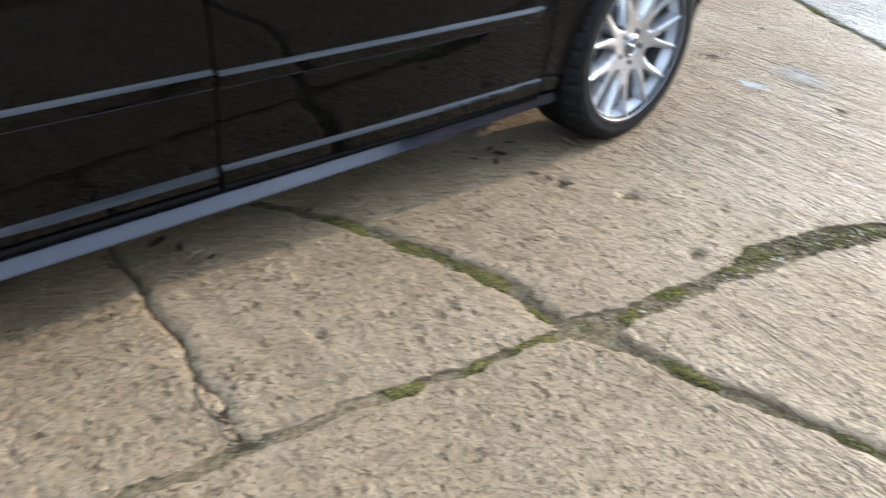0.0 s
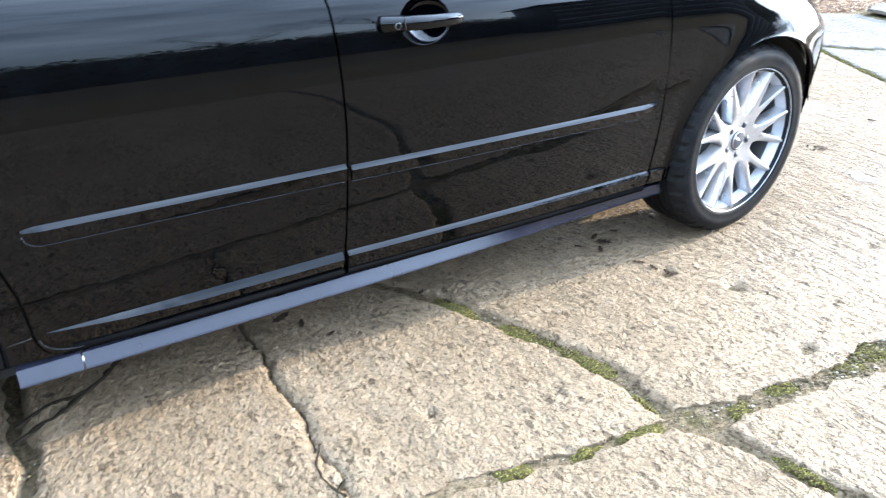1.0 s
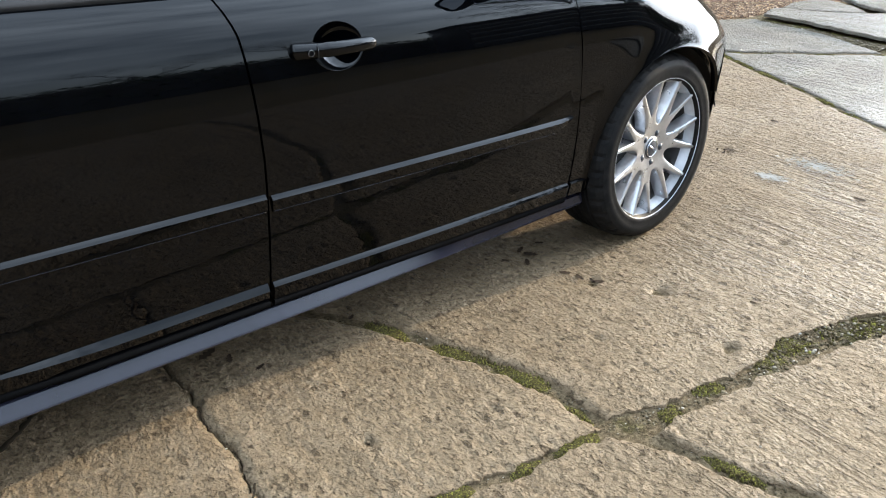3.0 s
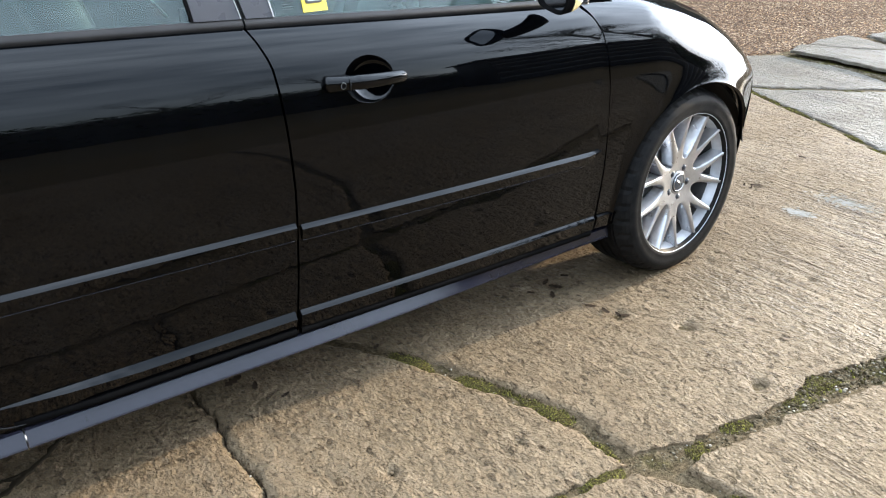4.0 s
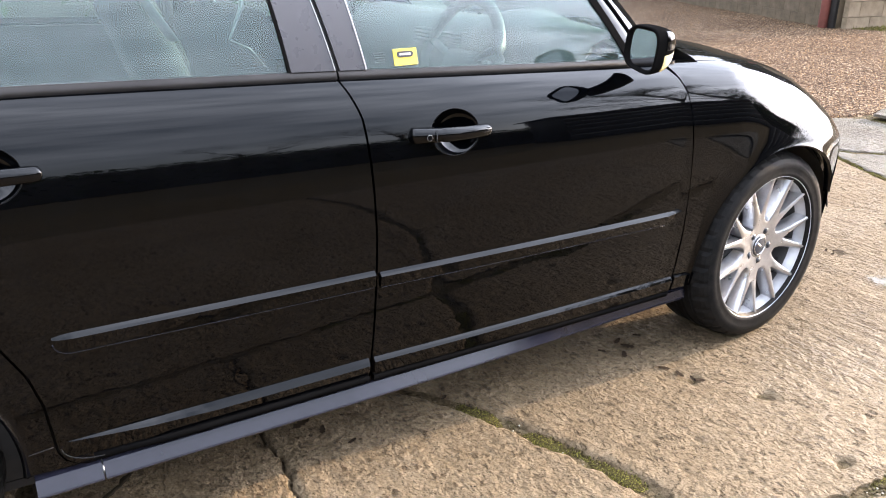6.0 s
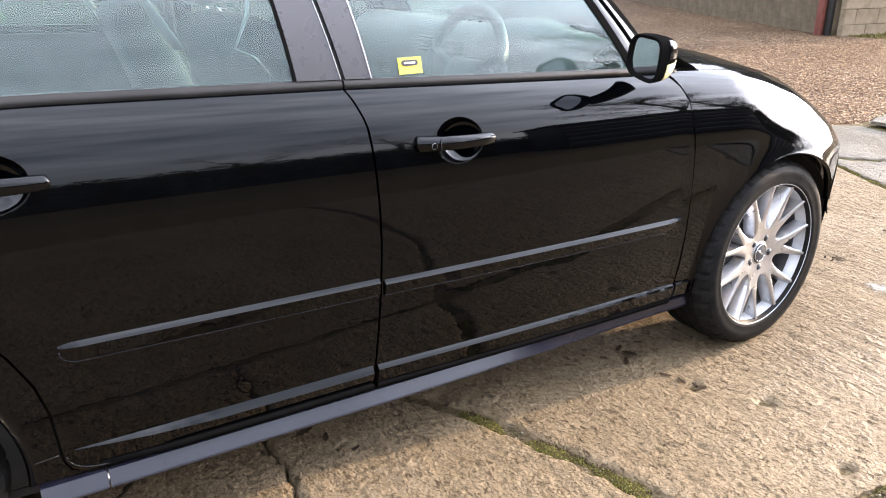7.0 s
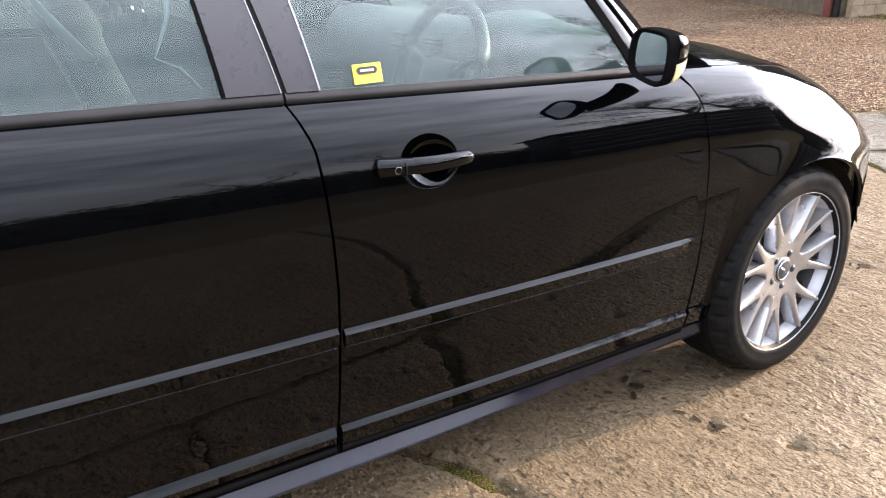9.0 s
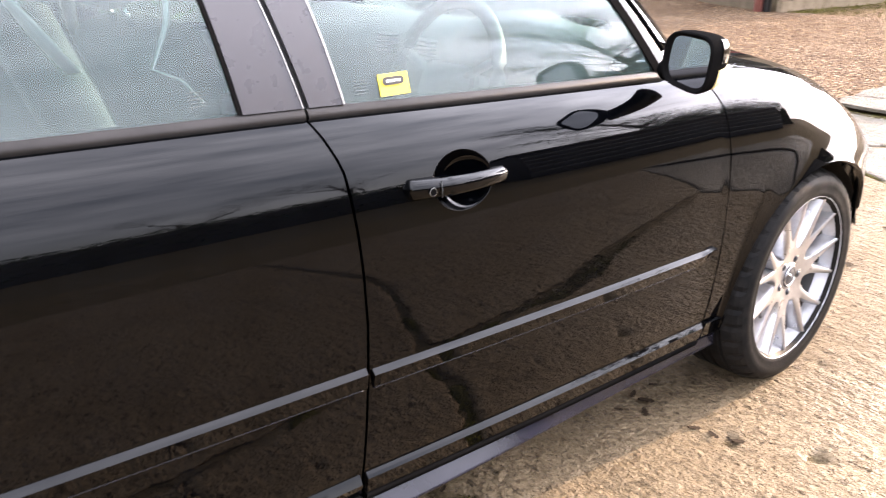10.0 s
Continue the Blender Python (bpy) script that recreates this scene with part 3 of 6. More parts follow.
both("wheel_liner", liner(REAR_X, -1), LINER, quarter, "black plastic wheel arch liner")


def bumper_fn(u, v):
    zb = 0.19 + 0.17 * (1 - min(1.0, u / 0.45)) ** 1.5
    z = zb + (0.62 - zb) * v
    if z < 0.45:
        xl = ARCH_X + math.sqrt(max(0.0, ARCH_R ** 2 - (z - ARCH_Z) ** 2))
    else:
        xl = 0.329 + (z - 0.45) / 0.17 * 0.14 + 0.004
    x = xl + (0.757 - xl) * math.sin(u * math.pi / 2)
    k = 1.0 + 0.05 * math.exp(-((z - 0.33) / 0.06) ** 2)
    return skin(x, s_at(x, min(z, station(x, 0.97))), 0.004 * k)


bumper = both("front_bumper", sheet(bumper_fn, 50, 36), PAINT, label="glossy black front bumper")


def lamp_fn(u, v):
    xa = 0.47 - 0.07 * v
    s0 = s_at(0.47, 0.62)
    s = s0 + (S_CROWN + 0.02 - s0) * v
    x = xa + 0.004 + (0.62 - xa) * u
    return skin(x, s)


def nose_fn(u, v):
    s0 = s_at(0.47, 0.62)
    s = s0 + (S_CROWN + 0.02 - s0) * v
    x = 0.628 + (0.757 - 0.628) * math.sin(u * math.pi / 2)
    return skin(x, s)


def lamp_tip_fn(u, v):
    """The headlamp's long upper corner, let into the wing."""
    xa, xb = -0.01 + 0.15 * v, 0.12 + 0.14 * v
    sa, sb = s_of_y(0.115 + 0.055 * v), s_of_y(0.074 + 0.03 * v)
    return skin(xa + (xb - xa) * u, sa + (sb - sa) * u, 0.0015)


def s_of_y(y):
    return float(np.interp(y, [prof_y(q) for q in S_GRID[500:]], S_GRID[500:]))


both("headlamp", sheet(lamp_tip_fn, 12, 12, 0.006), LAMP, label="dark bluish headlamp corner let into the wing")
both("headlamp", sheet(lamp_fn, 24, 16), LAMP, label="clear headlamp lens")
both("grille_panel", sheet(nose_fn, 20, 16), DARK, label="dark front grille panel")


def hood_fn(u, v):
    s = S_CROWN + 0.004 + (S_END - S_CROWN - 0.004) * u
    front = 0.40 + 0.31 * min(1.0, u * 2.2) ** 0.6
    back = -0.46 + 0.16 * u
    x = back + (front - back) * v
    p = skin(x, s)
    return (p[0], p[1], p[2] + 0.012 * math.exp(-((u - 0.35) / 0.12) ** 2) * (1 - v))


hood = both("hood_half", sheet(hood_fn, 50, 70, inward=(0, 0, -1)), PAINT, label="glossy black bonnet")


def cowl_fn(u, v):
    y = 0.10 + (MID - 0.10) * u
    x0 = -0.44 + 0.155 * u
    return (x0 - 0.075 * v, y, 0.945 + 0.055 * u * (2 - u) - 0.012 * math.sin(v * math.pi) + 0.02 * v)


both("scuttle", sheet(cowl_fn, 20, 8, inward=(0, 0, -1)), TRIM, label="black plastic scuttle below the windscreen")

# rear end, out of sight from the near flank
def boot_fn(u, v):
    s = S_BELT + 0.004 + (S_END - S_BELT) * 0.995 * u
    return skin(-2.95 - 0.48 * v, s)


def tail_fn(u, v):
    z = 0.25 + 0.70 * v
    x = -3.052 - 0.39 * math.sin(u * math.pi / 2)
    return skin(x, s_at(x, min(z, station(x, 0.968))))


both("boot_lid", sheet(boot_fn, 30, 14, inward=(0, 0, -1)), PAINT, label="glossy black boot lid")
both("rear_bumper", sheet(tail_fn, 30, 30), PAINT, label="glossy black rear bumper")

def loft(rows):
    """A skin over rows of places, closed at both ends."""
    n, m = len(rows[0]), len(rows)
    verts = [p for row in rows for p in row]
    faces = [(j * n + i, (j + 1) * n + i, (j + 1) * n + i + 1, j * n + i + 1) for j in range(m - 1) for i in range(n - 1)]
    return verts, faces + [tuple(j * n for j in range(m)), tuple(j * n + n - 1 for j in reversed(range(m)))]


def crisp(ob, rows):
    """Marks the long edges of a loft as sharp."""
    for o in (ob, TWIN[ob]):
        n = len(o.data.vertices) // rows
        for e in o.data.edges:
            a, b = e.vertices
            e.use_edge_sharp = a // n == b // n
        for q in o.data.polygons:
            q.use_smooth = len(q.vertices) == 4
    return ob


# side skirt: a ledge that slopes outwards below the doors
def skirt_shape(x0, x1):
    rows = [(0.055, 0.252), (0.041, 0.2460), (0.0208, 0.2200), (0.0194, 0.2165), (0.022, 0.2125), (0.054, 0.197), (0.09, 0.195)]
    out_rows = []
    for dy, z in rows:
        line_pts = []
        for x in np.linspace(x0, x1, 120):
            f = max(0.0, min(1.0, (x + 1.40) / 0.80))
            f = f * f * (3 - 2 * f)
            line_pts.append((x, dy + plan(x) + 0.028 * f * (1 if z < 0.24 else 0.4), z - 0.014 * f * (1 if z > 0.2 else 0)))
        out_rows.append(line_pts)
    return loft(out_rows)


# bead added to draw the thin highlight round the door's lower corner
sill_edge = []
for q in np.linspace(0, 1, 30):
    a = q * math.pi / 2
    x, z = -2.040 - 0.076 * math.cos(a), 0.312 - 0.048 * math.sin(a)
    sill_edge.append((x, side_y(x, z) - 0.0012, z))
both("door_edge", tube(sill_edge, 0.0014, 6), BELT_M, rear_door, "bead added for the thin highlight on the door's lower edge")
skirt = crisp(both("side_skirt", skirt_shape(-2.046, -0.325), SKIRT_M, label="dusty grey-black side skirt"), 7)
crisp(both("side_skirt", skirt_shape(-2.175, -2.050), SKIRT_M, label="end piece of the side skirt"), 7)
for a in (skirt,):
    both("skirt_joint", box(-2.0495, 0.0305, 0.212, -2.0466, 0.06, 0.2400), STEEL, a, "pale joint in the skirt")


def moulding(x0, x1, top, height, proud, bevel, front_point=0.0, rear_round=0.0, low_return=0.004, bevel_grow=0.0, lean_in=0.92, fade=0.0):
    """A strip along a flank: bevelled top, flat face, turned-under edge. top(x) is its upper edge."""
    rows = [(0.0, -0.004), (0.0, 0.0005), (bevel * 0.5, proud * 0.55), (bevel, proud), (height - low_return, proud * lean_in), (height, 0.001), (height, -0.004)]
    u = np.linspace(0, 1, 80)
    xs = np.unique(np.r_[x0 + (x1 - x0) * u, x0 + 0.05 * np.linspace(0, 1, 14) ** 1.6, x1 - 0.05 * np.linspace(0, 1, 14) ** 1.6])
    out_rows = []
    for d, o in rows:
        line_pts = []
        for x in xs:
            h, shift_top, taper = 1.0, 0.0, 1.0
            if front_point:
                q = min(1.0, (x1 - x) / front_point)
                h, taper = 0.10 + 0.90 * q, 1.0
            if rear_round:
                q = min(1.0, (x - x0) / rear_round)
                h = min(h, 0.30 + 0.70 * math.sqrt(1 - (1 - q) ** 2))
                taper = min(taper, 0.25 + 0.75 * q)
                shift_top = 0.10 * height * (1 - q) ** 2
            if fade:
                taper *= min(1.0, 0.02 + (x - x0) / fade)
            if bevel_grow and d <= bevel:
                h *= min(1.0, 0.08 + 0.92 * (x - x0) / bevel_grow)
            z = top(x) - shift_top - d * h
            line_pts.append((x, side_y(x, z) - o * (taper if o > 0 else 1), z))
        out_rows.append(line_pts)
    return loft(out_rows)


def line(xa, za, xb, zb):
    return lambda x: za + (zb - za) * (x - xa) / (xb - xa)


rub_front = line(-1.412, 0.5555, -0.44, 0.5305)
rub_rear = line(-2.092, 0.5745, -1.42, 0.562)
low_front = line(-1.425, 0.3255, -0.43, 0.3035)
low_rear = line(-2.113, 0.3265, -1.435, 0.3265)
crisp(both("rub_strip", moulding(-1.4105, -0.441, rub_front, 0.040, 0.010, 0.0095, front_point=0.050, lean_in=0.55), PAINT, front_door, "black rubbing strip with a pale upper edge"), 7)
crisp(both("rub_strip", moulding(-2.092, -1.4235, rub_rear, 0.044, 0.010, 0.0095, rear_round=0.035, lean_in=0.55), PAINT, rear_door, "black rubbing strip with a pale upper edge"), 7)
crisp(both("lower_moulding", moulding(-1.4245, -0.4185, low_front, 0.051, 0.011, 0.011), PAINT, front_door, "black lower door moulding"), 7)
crisp(both("lower_moulding", moulding(-2.108, -1.438, low_rear, 0.050, 0.014, 0.018, bevel_grow=0.30, lean_in=0.6, fade=0.16), PAINT, rear_door, "black lower door moulding"), 7)
crisp(both("lower_moulding", moulding(-0.4065, -0.325, line(-0.41, 0.3025, -0.32, 0.298), 0.05, 0.008, 0.003), PAINT, fender, "end of the lower moulding"), 7)
# added black strips stand in for the shaded gap below the mouldings
both("sill_gap_strip", moulding(-1.4245, -0.4185, lambda x: low_front(x) - 0.0515, 0.022, 0.0118, 0.0012), RUBBER, front_door, "matt black strip standing in for the shaded gap above the sill")
both("sill_gap_strip", moulding(-2.060, -1.438, lambda x: low_rear(x) - 0.0505, 0.022, 0.0150, 0.0012, fade=0.16), RUBBER, rear_door, "matt black strip standing in for the shaded gap above the sill")
seam = [(x, side_y(x, 0.316 + 0.10 * (x + 2.19)) - 0.0006, 0.316 + 0.10 * (x + 2.19)) for x in np.linspace(-2.190, -2.129, 8)]
both("panel_seam", tube(seam, 0.0011, 6), BELT_M, quarter, "thin seam between arch and door")


for xa, xb, top, h, door in ((-1.408, -0.497, rub_front, 0.040, front_door), (-2.092, -1.425, rub_rear, 0.044, rear_door)):
    bead = []
    for x in np.r_[xa + 0.05 * np.linspace(0, 1, 14) ** 2, np.linspace(xa + 0.06, xb, 40)]:
        z = top(x) - h
        if door is rear_door and x < xa + 0.035:
            q = (x - xa) / 0.035
            z = top(x) - 0.10 * h * (1 - q) ** 2 - h * (0.30 + 0.70 * math.sqrt(1 - (1 - q) ** 2))
        bead.append((x, side_y(x, z) - 0.0012, z))
    both("strip_edge", tube(bead, 0.0011, 6), SKIRT_M, door, "thin pale lower edge of the strip")


# ---------------------------------------------------------------- cabin: glass, pillars, roof
def cab_y(x, z):
    """The greenhouse's flank above the belt line."""
    base = side_y(max(-2.4, min(x, -0.6)), station(x, 0.968)) + 0.004
    q = z - station(x, 0.968)
    return base + 0.20 * q + 0.95 * q * q


def belt_z(x):
    return station(x, 0.968)


BELT_H = 0.019
belt_moulds = []
for nm, door, xa, xb in (("belt_moulding", front_door, -1.4515, -0.60), ("belt_moulding", rear_door, -2.44, -1.4565)):
    def belt_fn(u, v, xa=xa, xb=xb):
        x = xa + (xb - xa) * u
        z = belt_z(x) + BELT_H * v
        return (x, cab_y(x, z) - 0.006 * math.sin(math.pi * min(1, v * 0.9 + 0.1)) - 0.002, z)
    belt_moulds.append(both(nm, sheet(belt_fn, 60, 8, 0.02), BELT_M, door, "black rubber belt moulding below the glass"))


def a_line(z):
    """Front edge of the front door's pane."""
    return -0.613 - 0.70 * (z - 0.95)


def cab_patch(xa, xb, za, zb, out=0.0, nu=14, nv=24, thick=0.006):
    def fn(u, v):
        x = xa(0.95) + (xb(0.95) - xa(0.95)) * u
        z = za(x) + (zb(x) - za(x)) * v
        x = xa(z) + (xb(z) - xa(z)) * u
        z = za(x) + (zb(x) - za(x)) * v
        return (x, cab_y(x, z) - out, z)
    return sheet(fn, nu, nv, thick)


def roof_z(x):
    return 1.385 - 0.05 * ((x + 1.7) / 0.7) ** 2 if x > -1.7 else 1.385 - 0.03 * ((x + 1.7) / 0.9) ** 2


def glass_z(x):
    return belt_z(x) + BELT_H - 0.004


front_pillar_x = lambda z: -1.389 - 0.145 * (z - 1.0)
mid_gap_x = lambda z: -1.452 - 0.19 * (z - 1.0)
rear_pillar_x = lambda z: -1.554 - 0.105 * (z - 1.0)
rear_end_x = lambda z: -2.42 + 0.55 * (z - 1.0)
front_glass = both("window_pane", cab_patch(front_pillar_x, a_line, glass_z, roof_z), GLASS, front_door, "closed front door window with sky reflections")
rear_glass = both("window_pane", cab_patch(rear_end_x, rear_pillar_x, glass_z, roof_z), GLASS, rear_door, "closed rear door window with sky reflections")
both("pillar_trim", cab_patch(lambda z: mid_gap_x(z) + 0.005, lambda z: front_pillar_x(z) + 0.001, lambda x: belt_z(x) + BELT_H + 0.0005, roof_z, 0.005, 6), PILLAR_M, front_door, "satin black door pillar")
both("pillar_trim", cab_patch(lambda z: rear_pillar_x(z) - 0.001, lambda z: mid_gap_x(z) - 0.005, lambda x: belt_z(x) + BELT_H + 0.0005, roof_z, 0.005, 6), PILLAR_M, rear_door, "satin black door pillar")
both("pillar_edge", cab_patch(lambda z: front_pillar_x(z) + 0.0015, lambda z: front_pillar_x(z) + 0.0048, lambda x: belt_z(x) + BELT_H + 0.001, roof_z, 0.0065, 4), STEEL, front_door, "bright edge of the pillar")
both("pillar_edge", cab_patch(lambda z: mid_gap_x(z) - 0.0066, lambda z: mid_gap_x(z) - 0.0046, lambda x: belt_z(x) + BELT_H + 0.001, roof_z, 0.0065, 3), STEEL, rear_door, "bright edge of the pillar")
both("window_seal", cab_patch(lambda z: rear_pillar_x(z) - 0.0075, lambda z: rear_pillar_x(z) - 0.0015, lambda x: belt_z(x) + BELT_H + 0.001, roof_z, 0.0045, 3), RUBBER, rear_door)
both("gap_seal", cab_patch(lambda z: mid_gap_x(z) - 0.012, lambda z: mid_gap_x(z) + 0.012, lambda x: belt_z(x) + 0.002, roof_z, -0.004, 3), DARK, rear_door, "dark seal in the gap between the doors")
both("window_frame", cab_patch(lambda z: a_line(z), lambda z: a_line(z) + 0.025, lambda x: belt_z(x) + 0.002, lambda x: roof_z(x), 0.004, 4), RUBBER, front_door, "black front window frame")


def pillar_a(u, v):
    """The painted windscreen pillar."""
    z = 0.955 + 0.43 * v
    xa = a_line(z) + 0.027
    xb = xa + 0.107 + 0.03 * (1 - v)
    x = xa + (xb - xa) * u
    return (x, cab_y(xa, z) + 0.06 * u ** 1.6, z + 0.004 * math.sin(u * math.pi))


a_post = both("windscreen_pillar", sheet(pillar_a, 10, 30), PAINT, label="glossy black windscreen pillar")
# a black bead stands in for the dark gap between door frame and pillar
gap_line = [pillar_a(0.34, v) for v in np.linspace(0.10, 0.98, 24)]
both("pillar_gap", tube([(x, y - 0.002, z) for x, y, z in gap_line], 0.0042, 8), RUBBER, a_post, "black bead put in for the dark gap along the pillar")


def screen_pt(u, v):
    """Windscreen, from the near pillar to the middle."""
    z = 0.965 + 0.425 * v
    xa = a_line(z) + 0.074 + 0.060 + 0.03 * (1 - v)
    y0 = cab_y(a_line(z) + 0.044, z) + 0.06
    w = math.sin(u * math.pi / 2)
    return (xa + 0.10 * w * (1 - 0.4 * v), y0 + (MID - y0) * u, z + 0.025 * w)


both("windscreen", sheet(screen_pt, 16, 20, 0.005), GLASS, label="clear windscreen")


def roof_fn(u, v):
    x = -0.955 - 1.55 * v
    z0 = roof_z(x)
    y0 = cab_y(x, z0)
    return (x + 0.09 * (1 - v) * math.sin(u * math.pi / 2), y0 + (MID - y0) * u, z0 + 0.068 * math.sin(min(1, u * 1.0) * math.pi / 2) ** 0.7)


both("roof", sheet(roof_fn, 24, 30, inward=(0, 0, -1), thick=0.03), PAINT, label="glossy black roof")


def rear_pillar(u, v):
    z = belt_z(-2.4) + 0.001 + (roof_z(-2.4) - belt_z(-2.4)) * v
    xa = rear_end_x(z) - 0.002
    xb = -3.0 + 0.55 * v
    x = xa + (xb - xa) * u
    return (x, cab_y(-2.4, z) + 0.02 * u, z)


def rear_screen(u, v):
    z = belt_z(-2.4) + 0.01 + (roof_z(-2.4) + 0.02 - belt_z(-2.4)) * v
    x = -3.0 + 0.52 * v
    y0 = cab_y(-2.4, min(z, roof_z(-2.4))) + 0.02
    return (x - 0.06 * math.sin(u * math.pi / 2), y0 + (MID - y0) * u, z)


both("rear_pillar", sheet(rear_pillar, 10, 12), PAINT)
both("rear_screen", sheet(rear_screen, 12, 12, 0.005), GLASS, label="rear window")

# inner shell that closes the gaps, floor pan and door cards
def shell_fn(u, v):
    x = -3.0 + 2.66 * u
    s = S_LOW * 0.6 + (S_BELT - S_LOW * 0.6) * v
    return skin(x, s, -0.05)


both("inner_shell", sheet(shell_fn, 60, 24), DARK)
part("floor_pan", mesh_from("floor_pan", *box(-3.2, 0.12, 0.19, 0.25, 1.65, 0.21), smooth=False), DARK, car)


# ---------------------------------------------------------------- handles and mirrors
def handle(x0, x1, z0, z1, keyhole, door, name_label):
    """A pull handle bridging its cup: fixed lock end and a bar."""
    n, m = 50, 14
    verts = []
    for i in range(n):
        u = i / (n - 1)
        x = x0 + (x1 - x0) * u
        z = z0 + (z1 - z0) * u
        h = 0.0175 - 0.004 * u
        end = min(1.0, (u + 0.004) / 0.03) * min(1.0, (1.004 - u) / 0.04)
        h *= math.sqrt(max(0.02, 1 - (1 - end) ** 2))
        rise = 0.030 * math.sin(math.pi * (0.14 + 0.80 * u)) ** 0.6
        yb = side_y(x, z)
        thick = rise + 0.004 if u < 0.36 else 0.017
        for k in range(m):
            w = 2 * math.pi * k / m
            cy, cz = math.cos(w), math.sin(w)
            sy = (abs(cy) ** 0.55) * (1 if cy > 0 else -1)
            sz = (abs(cz) ** 0.7) * (1 if cz > 0 else -1)
            y = yb - rise + thick / 2 - sy * thick / 2 + 0.004
            verts.append((x, y + 0.006 * (cz > 0.6), z + sz * h))
    faces = [(i * m + k, (i + 1) * m + k, (i + 1) * m + (k + 1) % m, i * m + (k + 1) % m) for i in range(n - 1) for k in range(m)]
    faces += [tuple(range(m)), tuple((n - 1) * m + k for k in reversed(range(m)))]
    ob = both("door_handle", (verts, faces), PAINT, door, name_label)
    split = x0 + 0.052
    z = z0 + (z1 - z0) * 0.25
    y = side_y(split, z)
    both("handle_seam", tube([(split, y - 0.0265, z - 0.0145), (split, y - 0.0280, z), (split + 0.001, y - 0.0235, z + 0.0155)], 0.0009, 6), DARK, door)
    if keyhole:
        kx, kz = x0 + 0.036, z - 0.0015
        ky = side_y(kx, kz) - 0.0242
        ring = [(kx + 0.0068 * math.cos(a), ky, kz + 0.0068 * math.sin(a)) for a in np.linspace(0, 2 * math.pi, 17)]
        both("lock_ring", tube(ring, 0.0006, 6, cap=False), STEEL, door, "bright ring round the keyhole")
        disc = [(kx + 0.0062 * math.cos(a), ky - 0.001, kz + 0.0062 * math.sin(a)) for a in np.linspace(0, 2 * math.pi, 17)[:-1]]
        both("keyhole", (disc, [tuple(range(16))]), RUBBER, door)
    return ob


handle(-1.319, -1.107, 0.8585, 0.8490, True, front_door, "glossy black pull handle with a lock")
handle(-2.262, -2.050, 0.8960, 0.8830, False, rear_door, "glossy black pull handle")
for cup, door in ((FRONT_CUP, front_door), (REAR_CUP, rear_door)):
    arc = []
    for a in np.linspace(math.pi * 1.10, math.pi * 1.90, 30):
        x, z = cup[0] + cup[2] * math.cos(a), cup[1] + cup[3] * math.sin(a)
        arc.append((x, side_y(x, z) - 0.0005, z))
    both("cup_edge", tube(arc, 0.0011, 6), PAINT, door)

# door mirror
MIR = Matrix.Translation((-0.705, -0.073, 1.017)) @ pose(0, 0, 0, 7, -3, -5)


def mirror_shell():
    n, m = 40, 12
    verts = []
    for j in range(m):
        v = j / (m - 1)
        x = -0.028 + 0.078 * v
        sc = (1 - v ** 2.6 * 0.9) ** 0.5
        for i in range(n):
            w = 2 * math.pi * i / n
            cy, cz = math.cos(w), math.sin(w)
            y = 0.060 * sc * abs(cy) ** 0.55 * (1 if cy > 0 else -1)
            z = 0.054 * sc * abs(cz) ** 0.6 * (1 if cz > 0 else -1)
            z *= 1.0 + 0.10 * (-y / 0.08)
            verts.append(tuple(MIR @ Vector((x + 0.004 * (z / 0.05), y, z))))
    faces = [(j * n + i, j * n + (i + 1) % n, (j + 1) * n + (i + 1) % n, (j + 1) * n + i) for j in range(m - 1) for i in range(n)]
    faces.append(tuple((m - 1) * n + i for i in range(n)))
    # rolled rim and the well in which the glass sits
    a = len(verts)
    for sc, x in ((1.0, -0.028), (0.965, -0.033), (0.91, -0.031), (0.80, -0.020)):
        for i in range(n):
            w = 2 * math.pi * i / n
            cy, cz = math.cos(w), math.sin(w)
            y = 0.060 * sc * abs(cy) ** 0.55 * (1 if cy > 0 else -1)
            z = 0.054 * sc * abs(cz) ** 0.6 * (1 if cz > 0 else -1) * (1.0 + 0.10 * (-y / 0.08))
            verts.append(tuple(MIR @ Vector((x + 0.004 * (z / 0.05), y, z))))
    faces += [(a + j * n + (i + 1) % n, a + j * n + i, a + (j + 1) * n + i, a + (j + 1) * n + (i + 1) % n) for j in range(3) for i in range(n)]
    return verts, faces


def mirror_glass():
    n = 40
    verts = []
    for i in range(n):
        w = 2 * math.pi * i / n
        cy, cz = math.cos(w), math.sin(w)
        y = 0.0485 * abs(cy) ** 0.45 * (1 if cy > 0 else -1) + 0.001
        z = -0.001 + 0.0445 * abs(cz) ** 0.48 * (1 if cz > 0 else -1) * (1.0 + 0.10 * (-y / 0.08))
        verts.append(tuple(MIR @ Vector((-0.0235 + 0.004 * (z / 0.05), y, z))))
    return verts, [tuple(range(n))]


mirror_ob = both("door_mirror", mirror_shell(), RUBBER, label="black door mirror with a yellowish indicator lens")
both("mirror_glass", mirror_glass(), MIRROR_M, mirror_ob, "silvered mirror glass", smooth=False)
foot = tube([tuple(MIR @ Vector(p)) for p in ((0.020, 0.020, -0.034), (0.040, 0.055, -0.050), (0.062, 0.090, -0.060), (0.085, 0.130, -0.066))], [0.032, 0.033, 0.035, 0.040], 16, 0.72)
both("mirror_foot", foot, RUBBER, mirror_ob)


